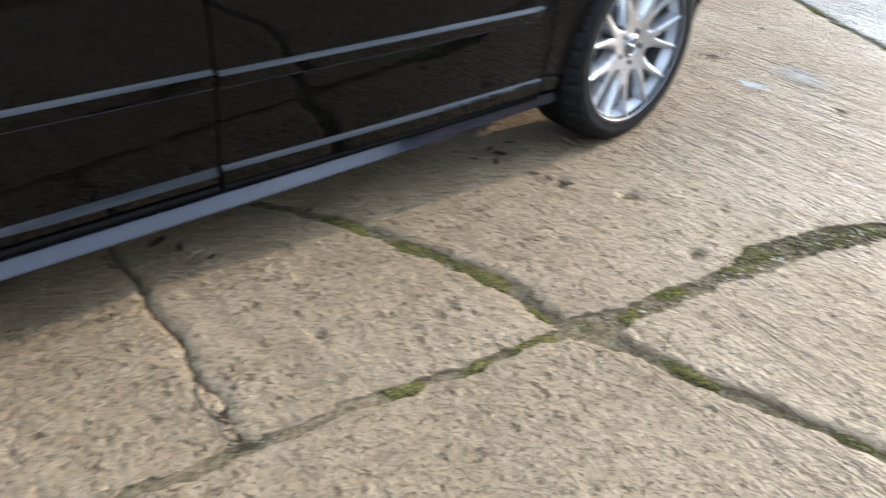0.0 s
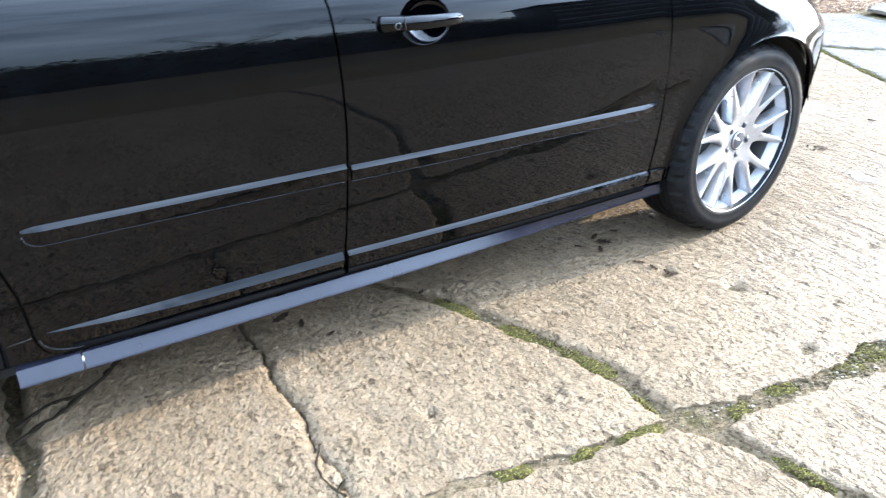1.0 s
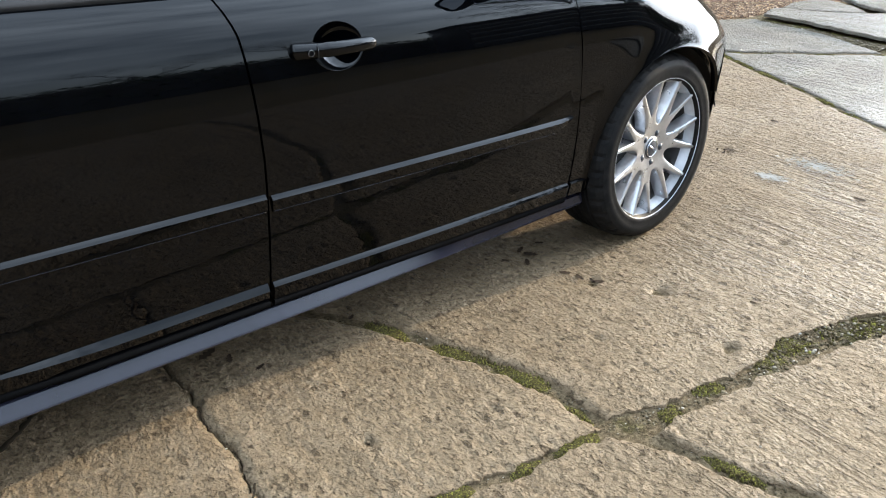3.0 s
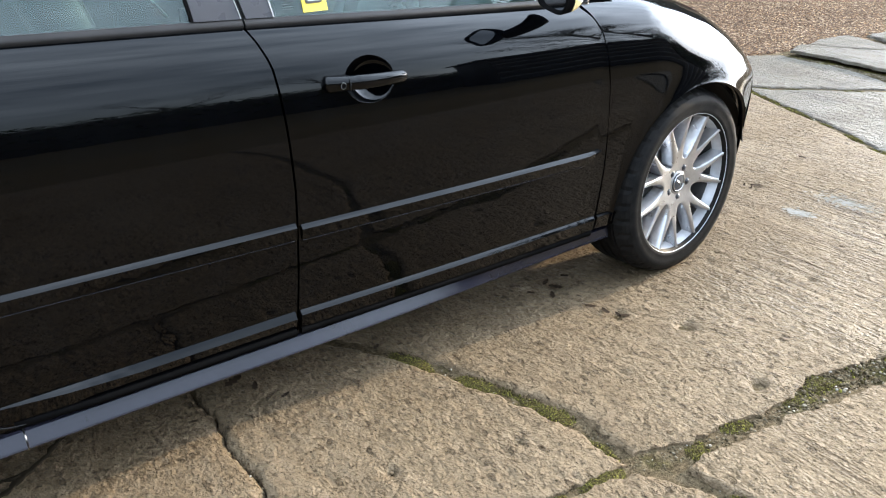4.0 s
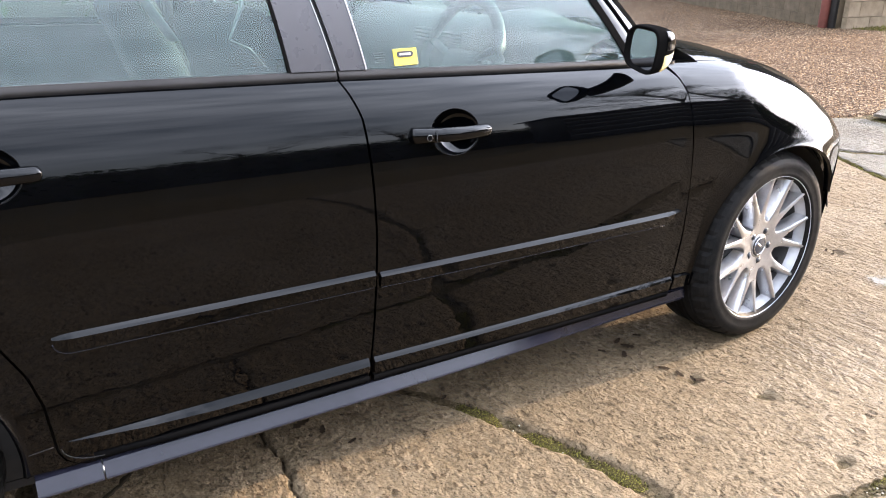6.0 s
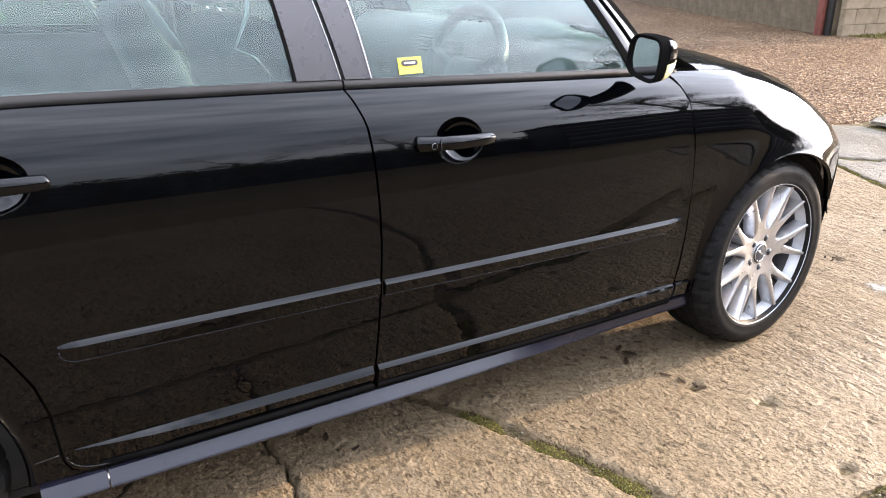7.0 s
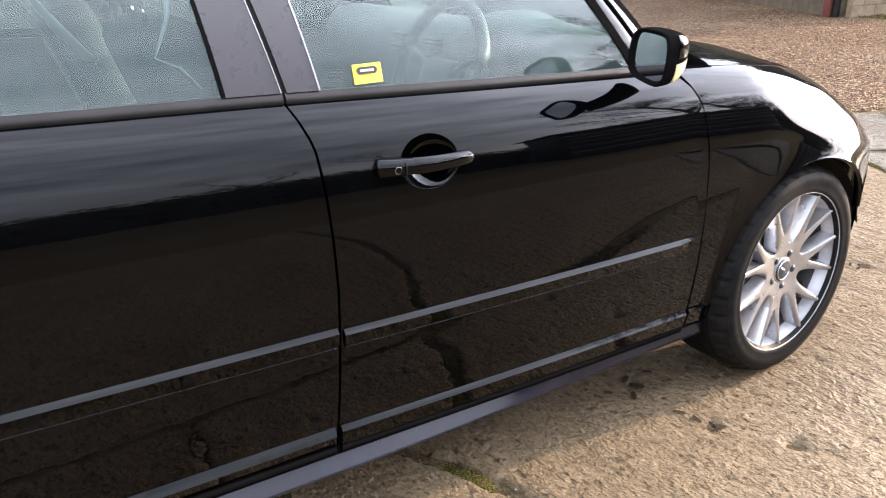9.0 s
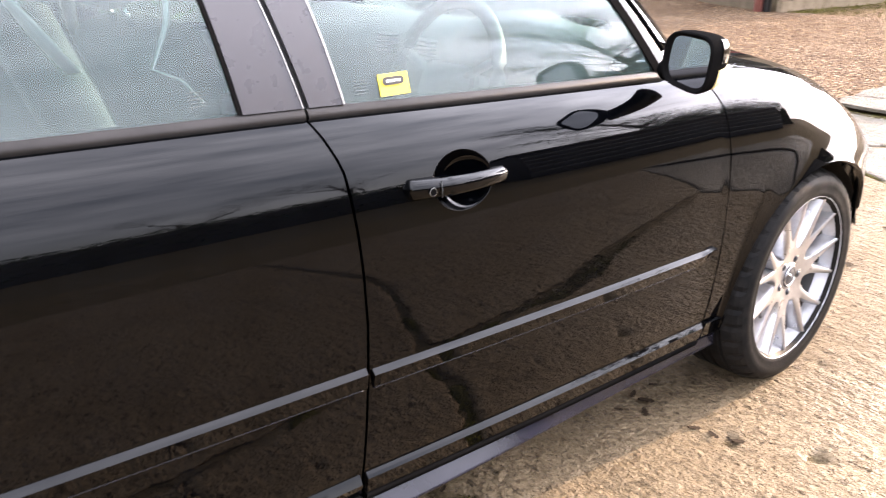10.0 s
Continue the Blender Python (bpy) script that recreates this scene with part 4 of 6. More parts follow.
def shell_patch(w0, w1, v0, v1):
    def fn(u, v):
        q = v0 + (v1 - v0) * v
        x = -0.028 + 0.078 * q
        sc = (1 - q ** 2.6 * 0.9) ** 0.5 * 1.015
        w = w0 + (w1 - w0) * u
        cy, cz = math.cos(w), math.sin(w)
        y = 0.060 * sc * abs(cy) ** 0.55 * (1 if cy > 0 else -1)
        z = 0.054 * sc * abs(cz) ** 0.6 * (1 if cz > 0 else -1) * (1.0 + 0.10 * (-y / 0.08))
        return tuple(MIR @ Vector((x + 0.004 * (z / 0.05), y - 0.001, z)))
    return fn


both("indicator_lens", sheet(shell_patch(math.pi + 0.02, math.pi + 0.75, 0.30, 0.85), 10, 8, 0.003), AMBER, mirror_ob, "pale amber indicator lens")
both("mirror_cap", sheet(shell_patch(math.pi - 0.9, math.pi - 0.02, 0.32, 0.9), 10, 8, 0.003), PAINT, mirror_ob, "glossy black mirror cap")


# ---------------------------------------------------------------- wheels
def ring_mesh(rows, n, cx=0.0, caps=False):
    """A body of revolution about y: rows of (radius, y)."""
    verts = []
    for r, y in rows:
        for i in range(n):
            a = 2 * math.pi * i / n
            verts.append((r * math.cos(a), y, r * math.sin(a)))
    m = len(rows)
    return verts, [(j * n + i, j * n + (i + 1) % n, (j + 1) * n + (i + 1) % n, (j + 1) * n + i) for j in range(m - 1) for i in range(n)]


RIM_R = 0.243


def tyre_mesh():
    """A low tyre with rounded shoulders, tread grooves and sidewall ribs."""
    n = 144
    rows = [(0.232, 0.010), (0.240, -0.002), (0.246, -0.006), (0.254, -0.008), (0.258, -0.0065), (0.270, -0.0105), (0.285, -0.010), (0.2875, -0.0085), (0.300, -0.004), (0.309, 0.006), (0.3145, 0.018), (0.3175, 0.032)]
    for g in (0.052, 0.095, 0.128, 0.170):
        rows += [(0.3205, g - 0.006), (0.3125, g - 0.0045), (0.3125, g + 0.0045), (0.3205, g + 0.006)]
    rows += [(0.3175, 0.192), (0.309, 0.214), (0.285, 0.222), (0.24, 0.212), (0.232, 0.20)]
    v, f = ring_mesh(rows, n)
    verts = []
    shoulder = {9, 10, 11}
    for j in range(len(rows)):
        for i in range(n):
            p = Vector(v[j * n + i])
            if j in shoulder and i % 4 == 0:
                p = Vector((p.x * 0.987, p.y + 0.0015, p.z * 0.987))
            verts.append(p)
    # flattened where it stands on the ground
    out = []
    for p in verts:
        z = p.z
        if z < -0.312:
            z = -0.312 + (z + 0.312) * 0.25
        out.append((p.x, p.y, z))
    return out, f


def rim_barrel():
    rows = RIM_ROWS[:7]
    return ring_mesh(rows, 96)


def inner_barrel():
    return ring_mesh(RIM_ROWS[6:], 96)


RIM_ROWS = [(RIM_R, 0.001), (RIM_R - 0.0005, -0.0035), (RIM_R - 0.0015, -0.0040), (RIM_R - 0.0028, -0.0025), (RIM_R - 0.0045, 0.008), (RIM_R - 0.014, 0.024), (RIM_R - 0.020, 0.045), (RIM_R - 0.026, 0.085), (RIM_R - 0.028, 0.17), (RIM_R - 0.01, 0.20)]



def spoke_y(r):
    """How deep the spoke face lies at a radius: dished towards the hub."""
    return 0.004 + 0.030 * max(0.0, 1 - r / RIM_R) ** 0.9


V_R, U_R = 0.121, 0.084      # where a spoke forks, and where two spokes part


def spoke_mesh(phase):
    """One Y-shaped spoke: a broad root that forks into two ridged prongs, each tapering to a narrow tip at the rim."""
    rs = np.r_[np.linspace(0.034, 0.078, 5), np.linspace(U_R, 0.098, 9), np.linspace(0.101, 0.119, 6), np.linspace(V_R, 0.130, 6), np.linspace(0.136, 0.226, 12), 0.2335, 0.2385, RIM_R - 0.002]
    half = math.pi / 7
    verts, faces = [], []
    for sgn in (-1, 1):
        a = len(verts)
        for r in rs:
            g, g2 = max(0.0, r - U_R), max(0.0, r - V_R)
            inner = 0.049 * (g2 / (0.241 - V_R)) ** 0.94
            edge_u = float(np.interp(r, [0.10, 0.12, 0.15, 0.18, 0.21, 0.235, 0.243], [0.0285, 0.0288, 0.0348, 0.0426, 0.0512, 0.0588, 0.0620]))
            open_u = min(1.0, g / 0.016)
            outer = half * r - max(0.0, half * r - edge_u) * math.sqrt(1 - (1 - open_u) ** 2)
            fo, fi = min(1.0, g / 0.004), min(1.0, g2 / 0.005)
            y = spoke_y(r)
            wall_u = min(max(0.0, half * r - outer), 0.011) * fo
            wall_v = min(inner, 0.0035 + 0.004 * min(1.0, g2 / 0.06)) * fi
            crest = (outer - inner) * 0.5
            for arc, dy in ((inner - wall_v, 0.040 * fi), (inner - wall_v * 0.35, 0.012 * fi), (inner, 0.0012 * fi), (inner + min(0.0035, crest * 0.5), -0.0008 * fi), (inner + crest, -0.0012 * fi * fo),
                            (outer - min(0.0045, crest * 0.5), -0.0004 * fo), (outer, 0.0022 * fo), (outer + wall_u * 0.45, 0.013 * fo), (outer + wall_u, 0.040 * fo)):
                w = phase + sgn * arc / r
                verts.append((r * math.cos(w), y + dy, r * math.sin(w)))
        for i in range(len(rs) - 1):
            for k in range(8):
                q = (a + i * 9 + k, a + i * 9 + k + 1, a + (i + 1) * 9 + k + 1, a + (i + 1) * 9 + k)
                faces.append(q if sgn > 0 else q[::-1])
    return verts, faces


def ridged(ob):
    """Keeps the crisp edges between a spoke's face and its flanks."""
    for o in (ob, TWIN[ob]):
        for e in o.data.edges:
            p, q = e.vertices
            e.use_edge_sharp = p % 9 == q % 9 and p % 9 in (2, 6)


def hub_mesh():
    rows = [(0.082, 0.075), (0.082, 0.036), (0.042, 0.034), (0.040, 0.0290), (0.0365, 0.0270), (0.0345, 0.0275), (0.034, 0.030), (0.0005, 0.030)]
    return ring_mesh(rows, 60)


def bolt_mesh(a):
    c = Vector((0.0545 * math.cos(a), 0, 0.0545 * math.sin(a)))
    v, f = ring_mesh([(0.0085, 0.034), (0.0085, 0.0258), (0.0070, 0.0238), (0.0003, 0.0238)], 6)
    return [(p[0] + c.x, p[1], p[2] + c.z) for p in v], f


def pocket_mesh(a):
    """The round seat in which a bolt sits."""
    c = Vector((0.0545 * math.cos(a), 0, 0.0545 * math.sin(a)))
    v, f = ring_mesh([(0.0128, 0.0290), (0.0120, 0.0272), (0.0003, 0.0290)], 18)
    return [(p[0] + c.x, p[1] - 0.0005, p[2] + c.z) for p in v], f


def build_wheel(cx, steer, spin):
    m = Matrix.Translation((cx, 0.038, ARCH_Z)) @ pose(0, 0, 0, 0, 0, steer) @ pose(0, 0, 0, 0, spin, 0)
    m0 = Matrix.Translation((cx, 0.038, ARCH_Z)) @ pose(0, 0, 0, 0, 0, steer)

    def put(vf, mm):
        return [tuple(mm @ Vector(p)) for p in vf[0]], vf[1]
    disc = ring_mesh([(0.07, 0.075), (0.15, 0.075), (0.15, 0.10), (0.07, 0.10)], 60)
    wheel = both("wheel", put(disc, m0), STEEL, label="silver alloy wheel with a low black tyre")
    tyre = both("tyre", put(tyre_mesh(), m0), TYRE, wheel, "worn black low-profile tyre")
    for ob in (tyre, TWIN[tyre]):
        ob.data.polygons.foreach_set("use_smooth", [k < 144 * 8 or k >= 144 * 27 for k in range(len(ob.data.polygons))])
    both("rim", put(rim_barrel(), m), BARREL, wheel, "silver alloy rim")
    # inner barrel coloured dark, as shaded behind the spokes
    both("rim_well", put(inner_barrel(), m), WELL_SHADE, wheel, "rim well with the shade behind the spokes in its dark colour")
    for k in range(7):
        ridged(both("spoke", put(spoke_mesh(2 * math.pi * k / 7 + radians(1.0)), m), ALLOY, wheel))
    both("hub", put(hub_mesh(), m), ALLOY, wheel)
    both("hub_cap", put(ring_mesh([(0.035, 0.0300), (0.035, 0.0262), (0.031, 0.0240), (0.0003, 0.0234)], 40), m), BADGE, wheel, "dark round hub cap")
    ring = ring_mesh([(0.0300, 0.0244), (0.0297, 0.0230), (0.0282, 0.0228), (0.028, 0.0242)], 40)
    both("hub_ring", put(ring, m), CHROME, wheel)
    both("hub_bar", put(soft_vf(-0.020, 0.0224, -0.0035, 0.020, 0.0240, 0.0035, pose(0, 0, 0, 0, 35, 0)), m), CHROME, wheel)
    for k in range(5):
        a = 2 * math.pi * k / 5 - 0.17
        both("bolt_seat", put(pocket_mesh(a), m), BADGE, wheel)
        both("bolt", put(bolt_mesh(a), m), BADGE, wheel)
    caliper = [tuple(m0 @ Vector(p)) for p in box(-0.17, 0.062, -0.05, -0.09, 0.12, 0.09)[0]]
    both("brake_caliper", (caliper, box(0, 0, 0, 1, 1, 1)[1]), DARK, wheel)
    backing = put(ring_mesh([(0.0003, 0.125), (0.20, 0.125), (0.215, 0.13)], 40), m0)
    both("backing_plate", backing, DARK, wheel)
    return wheel


def soft_vf(x0, y0, z0, x1, y1, z1, turn):
    v, f = box(x0, y0, z0, x1, y1, z1)
    return [tuple(turn @ Vector(p)) for p in v], f


build_wheel(0.0, 5.0, 0)
build_wheel(REAR_X - 0.008, 0.0, 40)


# ---------------------------------------------------------------- cabin furniture
def cabin_part(name, bm, material, label="", parent=None):
    return part(name, bm, material, parent or car, label)


dash_rows = [(-0.30, 0.955), (-0.44, 0.985), (-0.58, 1.020), (-0.66, 1.022), (-0.715, 1.000), (-0.745, 0.960), (-0.755, 0.90), (-0.72, 0.78), (-0.66, 0.60)]
n = 40
dv, df = [], []
for x, z in dash_rows:
    for i in range(n):
        y = 0.13 + 1.51 * i / (n - 1)
        hump = 0.045 * math.exp(-((y - 0.50) / 0.16) ** 2) if -0.75 < x < -0.55 else 0.0
        dv.append((x - (0.03 if hump > 0.02 else 0), y, z + hump))
df = [(j * n + i, j * n + i + 1, (j + 1) * n + i + 1, (j + 1) * n + i) for j in range(len(dash_rows) - 1) for i in range(n - 1)]
dashboard = part("dashboard", mesh_from("dashboard", dv, df), CABIN, car, "grey dashboard behind the glass")
for dy in (0.79, 0.985):
    for k in range(5):
        part("vent_slat", soft_box(-0.774, dy - 0.045, 0.925 + 0.012 * k, -0.742, dy + 0.045, 0.930 + 0.012 * k, 0.002, 1), CABIN_DARK, dashboard)
# steering wheel
SW = Matrix.Translation((-0.93, 0.465, 0.918)) @ pose(0, 0, 0, 0, -70, 0)
ringp = [tuple(SW @ Vector((0.197 * math.cos(a), 0.197 * math.sin(a), 0.0))) for a in np.linspace(0, 2 * math.pi, 49)]
steering = part("steering_wheel", mesh_from("steering_wheel", *tube(ringp, 0.0165, 12, cap=False)), CABIN_DARK, car, "dark four-spoke steering wheel")
part("airbag_pad", soft_box(-0.085, -0.095, -0.050, 0.060, 0.095, 0.012, 0.045, 4, SW), CABIN_DARK, steering)
for a in (0.35, -0.35, 2.7, -2.7):
    sp = [tuple(SW @ Vector((r * math.cos(a + math.pi / 2), r * math.sin(a + math.pi / 2), -0.02 + 0.02 * (r / 0.18)))) for r in (0.05, 0.11, 0.185)]
    part("steering_spoke", mesh_from("steering_spoke", *tube(sp, 0.016, 8, 0.6)), CABIN_DARK, steering)
part("column", mesh_from("column", *tube([tuple(SW @ Vector((0, 0, -0.03))), tuple(SW @ Vector((0, 0, -0.25)))], 0.05, 12)), CABIN_DARK, steering)


def build_seat(x, y, z):
    m = Matrix.Translation((x, y, z))
    seat = part("seat", soft_box(-0.26, -0.25, 0.0, 0.26, 0.25, 0.15, 0.05, 3, m), CLOTH, car, "grey cloth seat behind the glass")
    tilt = m @ Matrix.Translation((-0.22, 0, 0.12)) @ pose(0, 0, 0, 0, -18, 0)
    part("backrest", soft_box(-0.07, -0.24, 0.0, 0.07, 0.24, 0.60, 0.05, 3, tilt), CLOTH, seat)
    part("headrest", soft_box(-0.05, -0.13, 0.64, 0.05, 0.13, 0.80, 0.04, 3, tilt), CLOTH, seat)
    for dy in (-0.06, 0.06):
        part("headrest_post", mesh_from("headrest_post", *tube([tuple(tilt @ Vector((0, dy, 0.58))), tuple(tilt @ Vector((0, dy, 0.66)))], 0.006, 8)), CHROME, seat)
    return seat


build_seat(-1.20, 0.50, 0.42)
build_seat(-1.30, 1.27, 0.42)
for sy in (0.50, 1.27):
    build_seat(-2.28, sy, 0.45)
for y in (0.20, 1.57):
    part("seat_belt", mesh_from("seat_belt", *tube([(-1.90, y + 0.02, 1.30), (-1.811, y + 0.05, 1.174), (-1.772, y + 0.10, 1.115), (-1.731, y + 0.15, 1.057)], 0.014, 8, 0.25)), BELT, car, "pale seat belt")
    part("seat_belt_anchor", mesh_from("seat_belt_anchor", *tube([(-1.592, y + 0.05, 1.20), (-1.600, y + 0.05, 1.13), (-1.633, y + 0.05, 1.062), (-1.590, y + 0.05, 1.040), (-1.560, y + 0.05, 1.000)], [0.008, 0.009, 0.004, 0.005, 0.005], 6, 0.5)), BELT, car)


def card_fn(u, v):
    x = -2.45 + 1.85 * u
    z = 0.30 + (belt_z(x) - 0.305) * v
    return (x, side_y(x, min(z, belt_z(x) - 0.004)) + 0.075 + 0.02 * math.sin(v * 9), z)


both("door_card", sheet(card_fn, 30, 20, 0.01), CABIN, label="grey inner door panel")
both("b_post", box(-1.55, 0.17, 0.3, -1.45, 0.20, 1.02), DARK)
both("b_post", tube([(-1.50, 0.20, 1.0), (-1.53, 0.36, 1.36)], 0.035, 8, 0.5), CABIN_DARK)


# ---------------------------------------------------------------- stickers on the glass
def on_glass(x, z, out=0.0):
    return (x, cab_y(x, z) - out, z)


def glass_card(x0, x1, z0, z1, out):
    n = 8
    verts = [on_glass(x0 + (x1 - x0) * i / n, z, out) for z in (z0, z1) for i in range(n + 1)]
    verts += [(p[0], p[1] + 0.002, p[2]) for p in verts]
    a = n + 1
    faces = [(i, i + 1, a + i + 1, a + i) for i in range(n)] + [(2 * a + i, 3 * a + i, 3 * a + i + 1, 2 * a + i + 1) for i in range(n)]
    faces += [(i, 2 * a + i, 2 * a + i + 1, i + 1) for i in range(n)] + [(a + i, a + i + 1, 3 * a + i + 1, 3 * a + i) for i in range(n)]
    faces += [(0, a, 3 * a, 2 * a), (n, 2 * a + n, 3 * a + n, a + n)]
    return verts, faces


card = part("window_sticker", mesh_from("window_sticker", *glass_card(-1.314, -1.255, 1.001, 1.036, 0.0030), smooth=False), YELLOW)
tagged(card, "small yellow card with a dark oval behind the window", "sticker")
pill = [(-1.2855 + sx * 0.0145 + 0.0065 * math.cos(a), 1.0245 + 0.0065 * math.sin(a)) for sx, a0 in ((1, -math.pi / 2), (-1, math.pi / 2)) for a in np.linspace(a0, a0 + math.pi, 10)]
n = len(pill)
pv = [on_glass(x, z, 0.0046) for x, z in pill] + [on_glass(x, z, 0.0028) for x, z in pill]
part("dark_oval", mesh_from("dark_oval", pv, [tuple(range(n))] + [(i, n + i, n + (i + 1) % n, (i + 1) % n) for i in range(n)], smooth=False), INK, card, "dark rounded label")
for k in range(6):
    part("print_bar", mesh_from("print_bar", *glass_card(-1.2995 + 0.0048 * k, -1.2965 + 0.0048 * k, 1.0225, 1.0268, 0.0054), smooth=False), BELT, card)
GREYMARK = simple("etched_mark", (0.10, 0.12, 0.12), 0.9)
GREYMARK.node_tree.nodes["Principled BSDF"].inputs["IOR"].default_value = 1.05
for name_x, name_z in ((-1.362, 1.010), (-1.632, 1.026)):
    mk = part("glass_marking", mesh_from("glass_marking", *glass_card(name_x, name_x + 0.026, name_z, name_z + 0.0010, 0.0012), smooth=False), GREYMARK)
    tagged(mk, "small grey maker's marking etched on the window", "marking")
    for k in range(1, 5):
        part("marking_bar", mesh_from("marking_bar", *glass_card(name_x + 0.002 * (k % 2), name_x + 0.030 - 0.003 * (k % 3), name_z + 0.0050 * k, name_z + 0.0050 * k + 0.0010, 0.0012), smooth=False), GREYMARK, mk)


# ---------------------------------------------------------------- ground
def wobble(x, y, f, amp):
    return amp * noise.noise((x * f, y * f, 3.7))


def poly(points):
    """A polyline as a function of a 0..1 parameter by length."""
    p = np.array(points, float)
    d = np.r_[0, np.cumsum(np.hypot(*np.diff(p, axis=0).T))]
    d /= d[-1]
    return lambda t: (float(np.interp(t, d, p[:, 0])), float(np.interp(t, d, p[:, 1])))


def height(x, y):
    """The slabs' own unevenness."""
    z = 0.006 * noise.noise((x * 1.3, y * 1.3, 0.3)) + 0.0022 * noise.noise((x * 9, y * 6, 1.1))
    n = noise.noise((x * 34, y * 17, 2.1))
    return z + 0.0020 * n - 0.0045 * max(0.0, noise.noise((x * 46, y * 20, 6.1)) - 0.22)


DENTS = [(-0.283, -0.247, 0.040, 0.018, 0.55), (-0.363, -0.56, 0.026, 0.016, 0.5), (-0.432, 0.19, 0.040, 0.022, 0.9), (-0.409, -0.055, 0.05, 0.016, 1.2), (0.937, 0.364, 0.035, 0.02, 0.3), (0.854, -0.279, 0.030, 0.018, 0.2),
         (-0.55, 0.10, 0.02, 0.012, 0.4), (-0.20, 0.05, 0.018, 0.012, 0.2), (0.3, -0.3, 0.02, 0.012, 0.8), (-0.62, -0.30, 0.018, 0.010, 0.3), (0.15, 0.0, 0.02, 0.011, 0.5), (-1.36, -0.26, 0.018, 0.014, 0.2), (-1.05, -0.36, 0.015, 0.01, 0.9), (-0.27, -0.23, 0.045, 0.022, 1.9), (-0.38, -0.56, 0.032, 0.018, 2.0), (-0.40, -0.07, 0.045, 0.012, 2.3)]


def slab(name, south, north, west, east, step, parent, label="", lift=0.0, surface=None, bias=0):
    """A slab with broken edges between four joint lines (each runs west-east or south-north)."""
    south, north, west, east = poly(south), poly(north), poly(west), poly(east)
    lx = max(0.3, math.dist(south(0), south(1)))
    ly = max(0.3, math.dist(west(0), west(1)))
    nu, nv = int(min(230, lx / step)) + 2, int(min(190, ly / step)) + 2
    eu, ev = 0.016 / lx, 0.016 / ly
    us = np.r_[0, eu * 0.35, eu, np.linspace(eu * 2, 1 - eu * 2, nu), 1 - eu, 1 - eu * 0.35, 1]
    vs = np.r_[0, ev * 0.35, ev, np.linspace(ev * 2, 1 - ev * 2, nv), 1 - ev, 1 - ev * 0.35, 1]
    if bias:
        vs = vs ** 1.7 if bias < 0 else 1 - (1 - vs) ** 1.7
    drop = lambda k, n: (0.022, 0.006, 0.0015)[min(k, n - 1 - k)] if min(k, n - 1 - k) < 3 else 0.0
    c00, c10, c01, c11 = (np.array(p) for p in (south(0), south(1), north(0), north(1)))
    verts = []
    for j, v in enumerate(vs):
        for i, u in enumerate(us):
            p = (1 - v) * np.array(south(u)) + v * np.array(north(u)) + (1 - u) * np.array(west(v)) + u * np.array(east(v))
            p -= (1 - u) * (1 - v) * c00 + u * (1 - v) * c10 + (1 - u) * v * c01 + u * v * c11
            x, y = p
            near = max(0.0, 1 - min(u * lx, (1 - u) * lx, v * ly, (1 - v) * ly) / 0.06)
            x += near * (wobble(x, y, 9, 0.014) + wobble(x, y, 31, 0.012) + wobble(x, y, 80, 0.006))
            y += near * (wobble(y + 5, x, 9, 0.014) + wobble(y + 7, x, 31, 0.012) + wobble(y + 3, x, 80, 0.006))
            z = height(x, y) - max(drop(i, len(us)), drop(j, len(vs))) - 0.009 * near * max(0.0, noise.noise((x * 22, y * 22, 8))) + lift
            for dx, dy, a, b, w in DENTS:
                ex, ey = x - dx, y - dy
                if abs(ex) < 0.1 and abs(ey) < 0.1:
                    q = ((ex * math.cos(w) + ey * math.sin(w)) / b) ** 2 + ((-ex * math.sin(w) + ey * math.cos(w)) / a) ** 2
                    z -= 0.014 * math.exp(-q * 1.5)
            verts.append((x, y, z))
    n = len(us)
    faces = [(j * n + i, j * n + i + 1, (j + 1) * n + i + 1, (j + 1) * n + i) for j in range(len(vs) - 1) for i in range(n - 1)]
    return part(name, mesh_from(name, verts, faces), surface or CONCRETE, parent, label)


J1 = [(-4.6, -0.25), (-2.6, -0.40), (-1.886, -0.448), (-1.64, -0.470), (-1.40, -0.500), (-1.26, -0.535), (-1.12, -0.552), (-0.97, -0.575), (-0.885, -0.588)]
DEEP = [np.array([(-1.64, -0.46), (-1.63, -0.31), (-1.64, 0.0), (-1.64, 0.36)]), np.array([(-2.30, -0.3), (-2.24, -0.11), (-2.205, 0.065), (-2.228, 0.2), (-2.20, 0.5)])]


def crack_depth(x, y):
    d = min(abs(x - np.interp(y, c[:, 1], c[:, 0])) + 10 * max(0.0, c[0, 1] - y, y - c[-1, 1]) for c in DEEP)
    return 0.022 * max(0.0, 1 - d / 0.07)


def far_z(x, y):
    """The land: level under the slabs, hollow in the open cracks."""
    near = -2.5 < x < -1.4 and -0.6 < y < 0.7
    silt = 0.0
    if -2.7 < x < -0.75 and -0.8 < y < -0.2:
        silt = 0.0085 * math.exp(-((y - np.interp(x, [p[0] for p in J1], [p[1] for p in J1])) / 0.05) ** 2) * min(1.0, max(0.0, (-1.15 - x) / 0.25))
    # washed-in silt where the joints meet and along the wide one
    silt += 0.004 * math.exp(-((x + 0.86) ** 2 + (y + 0.61) ** 2) / 0.07 ** 2)
    if -0.6 < x < 0.4 and -1.0 < y < -0.6:
        silt += 0.005 * math.exp(-((y - np.interp(x, [-0.42, -0.2, 0.18], [-0.692, -0.700, -0.832])) / 0.05) ** 2)
    return silt + (-crack_depth(x, y) if near else 0.0) + 0.006 * noise.noise((x * 1.3, y * 1.3, 0.3)) - 0.0125 + 0.0025 * noise.noise((x * 14, y * 14, 5))


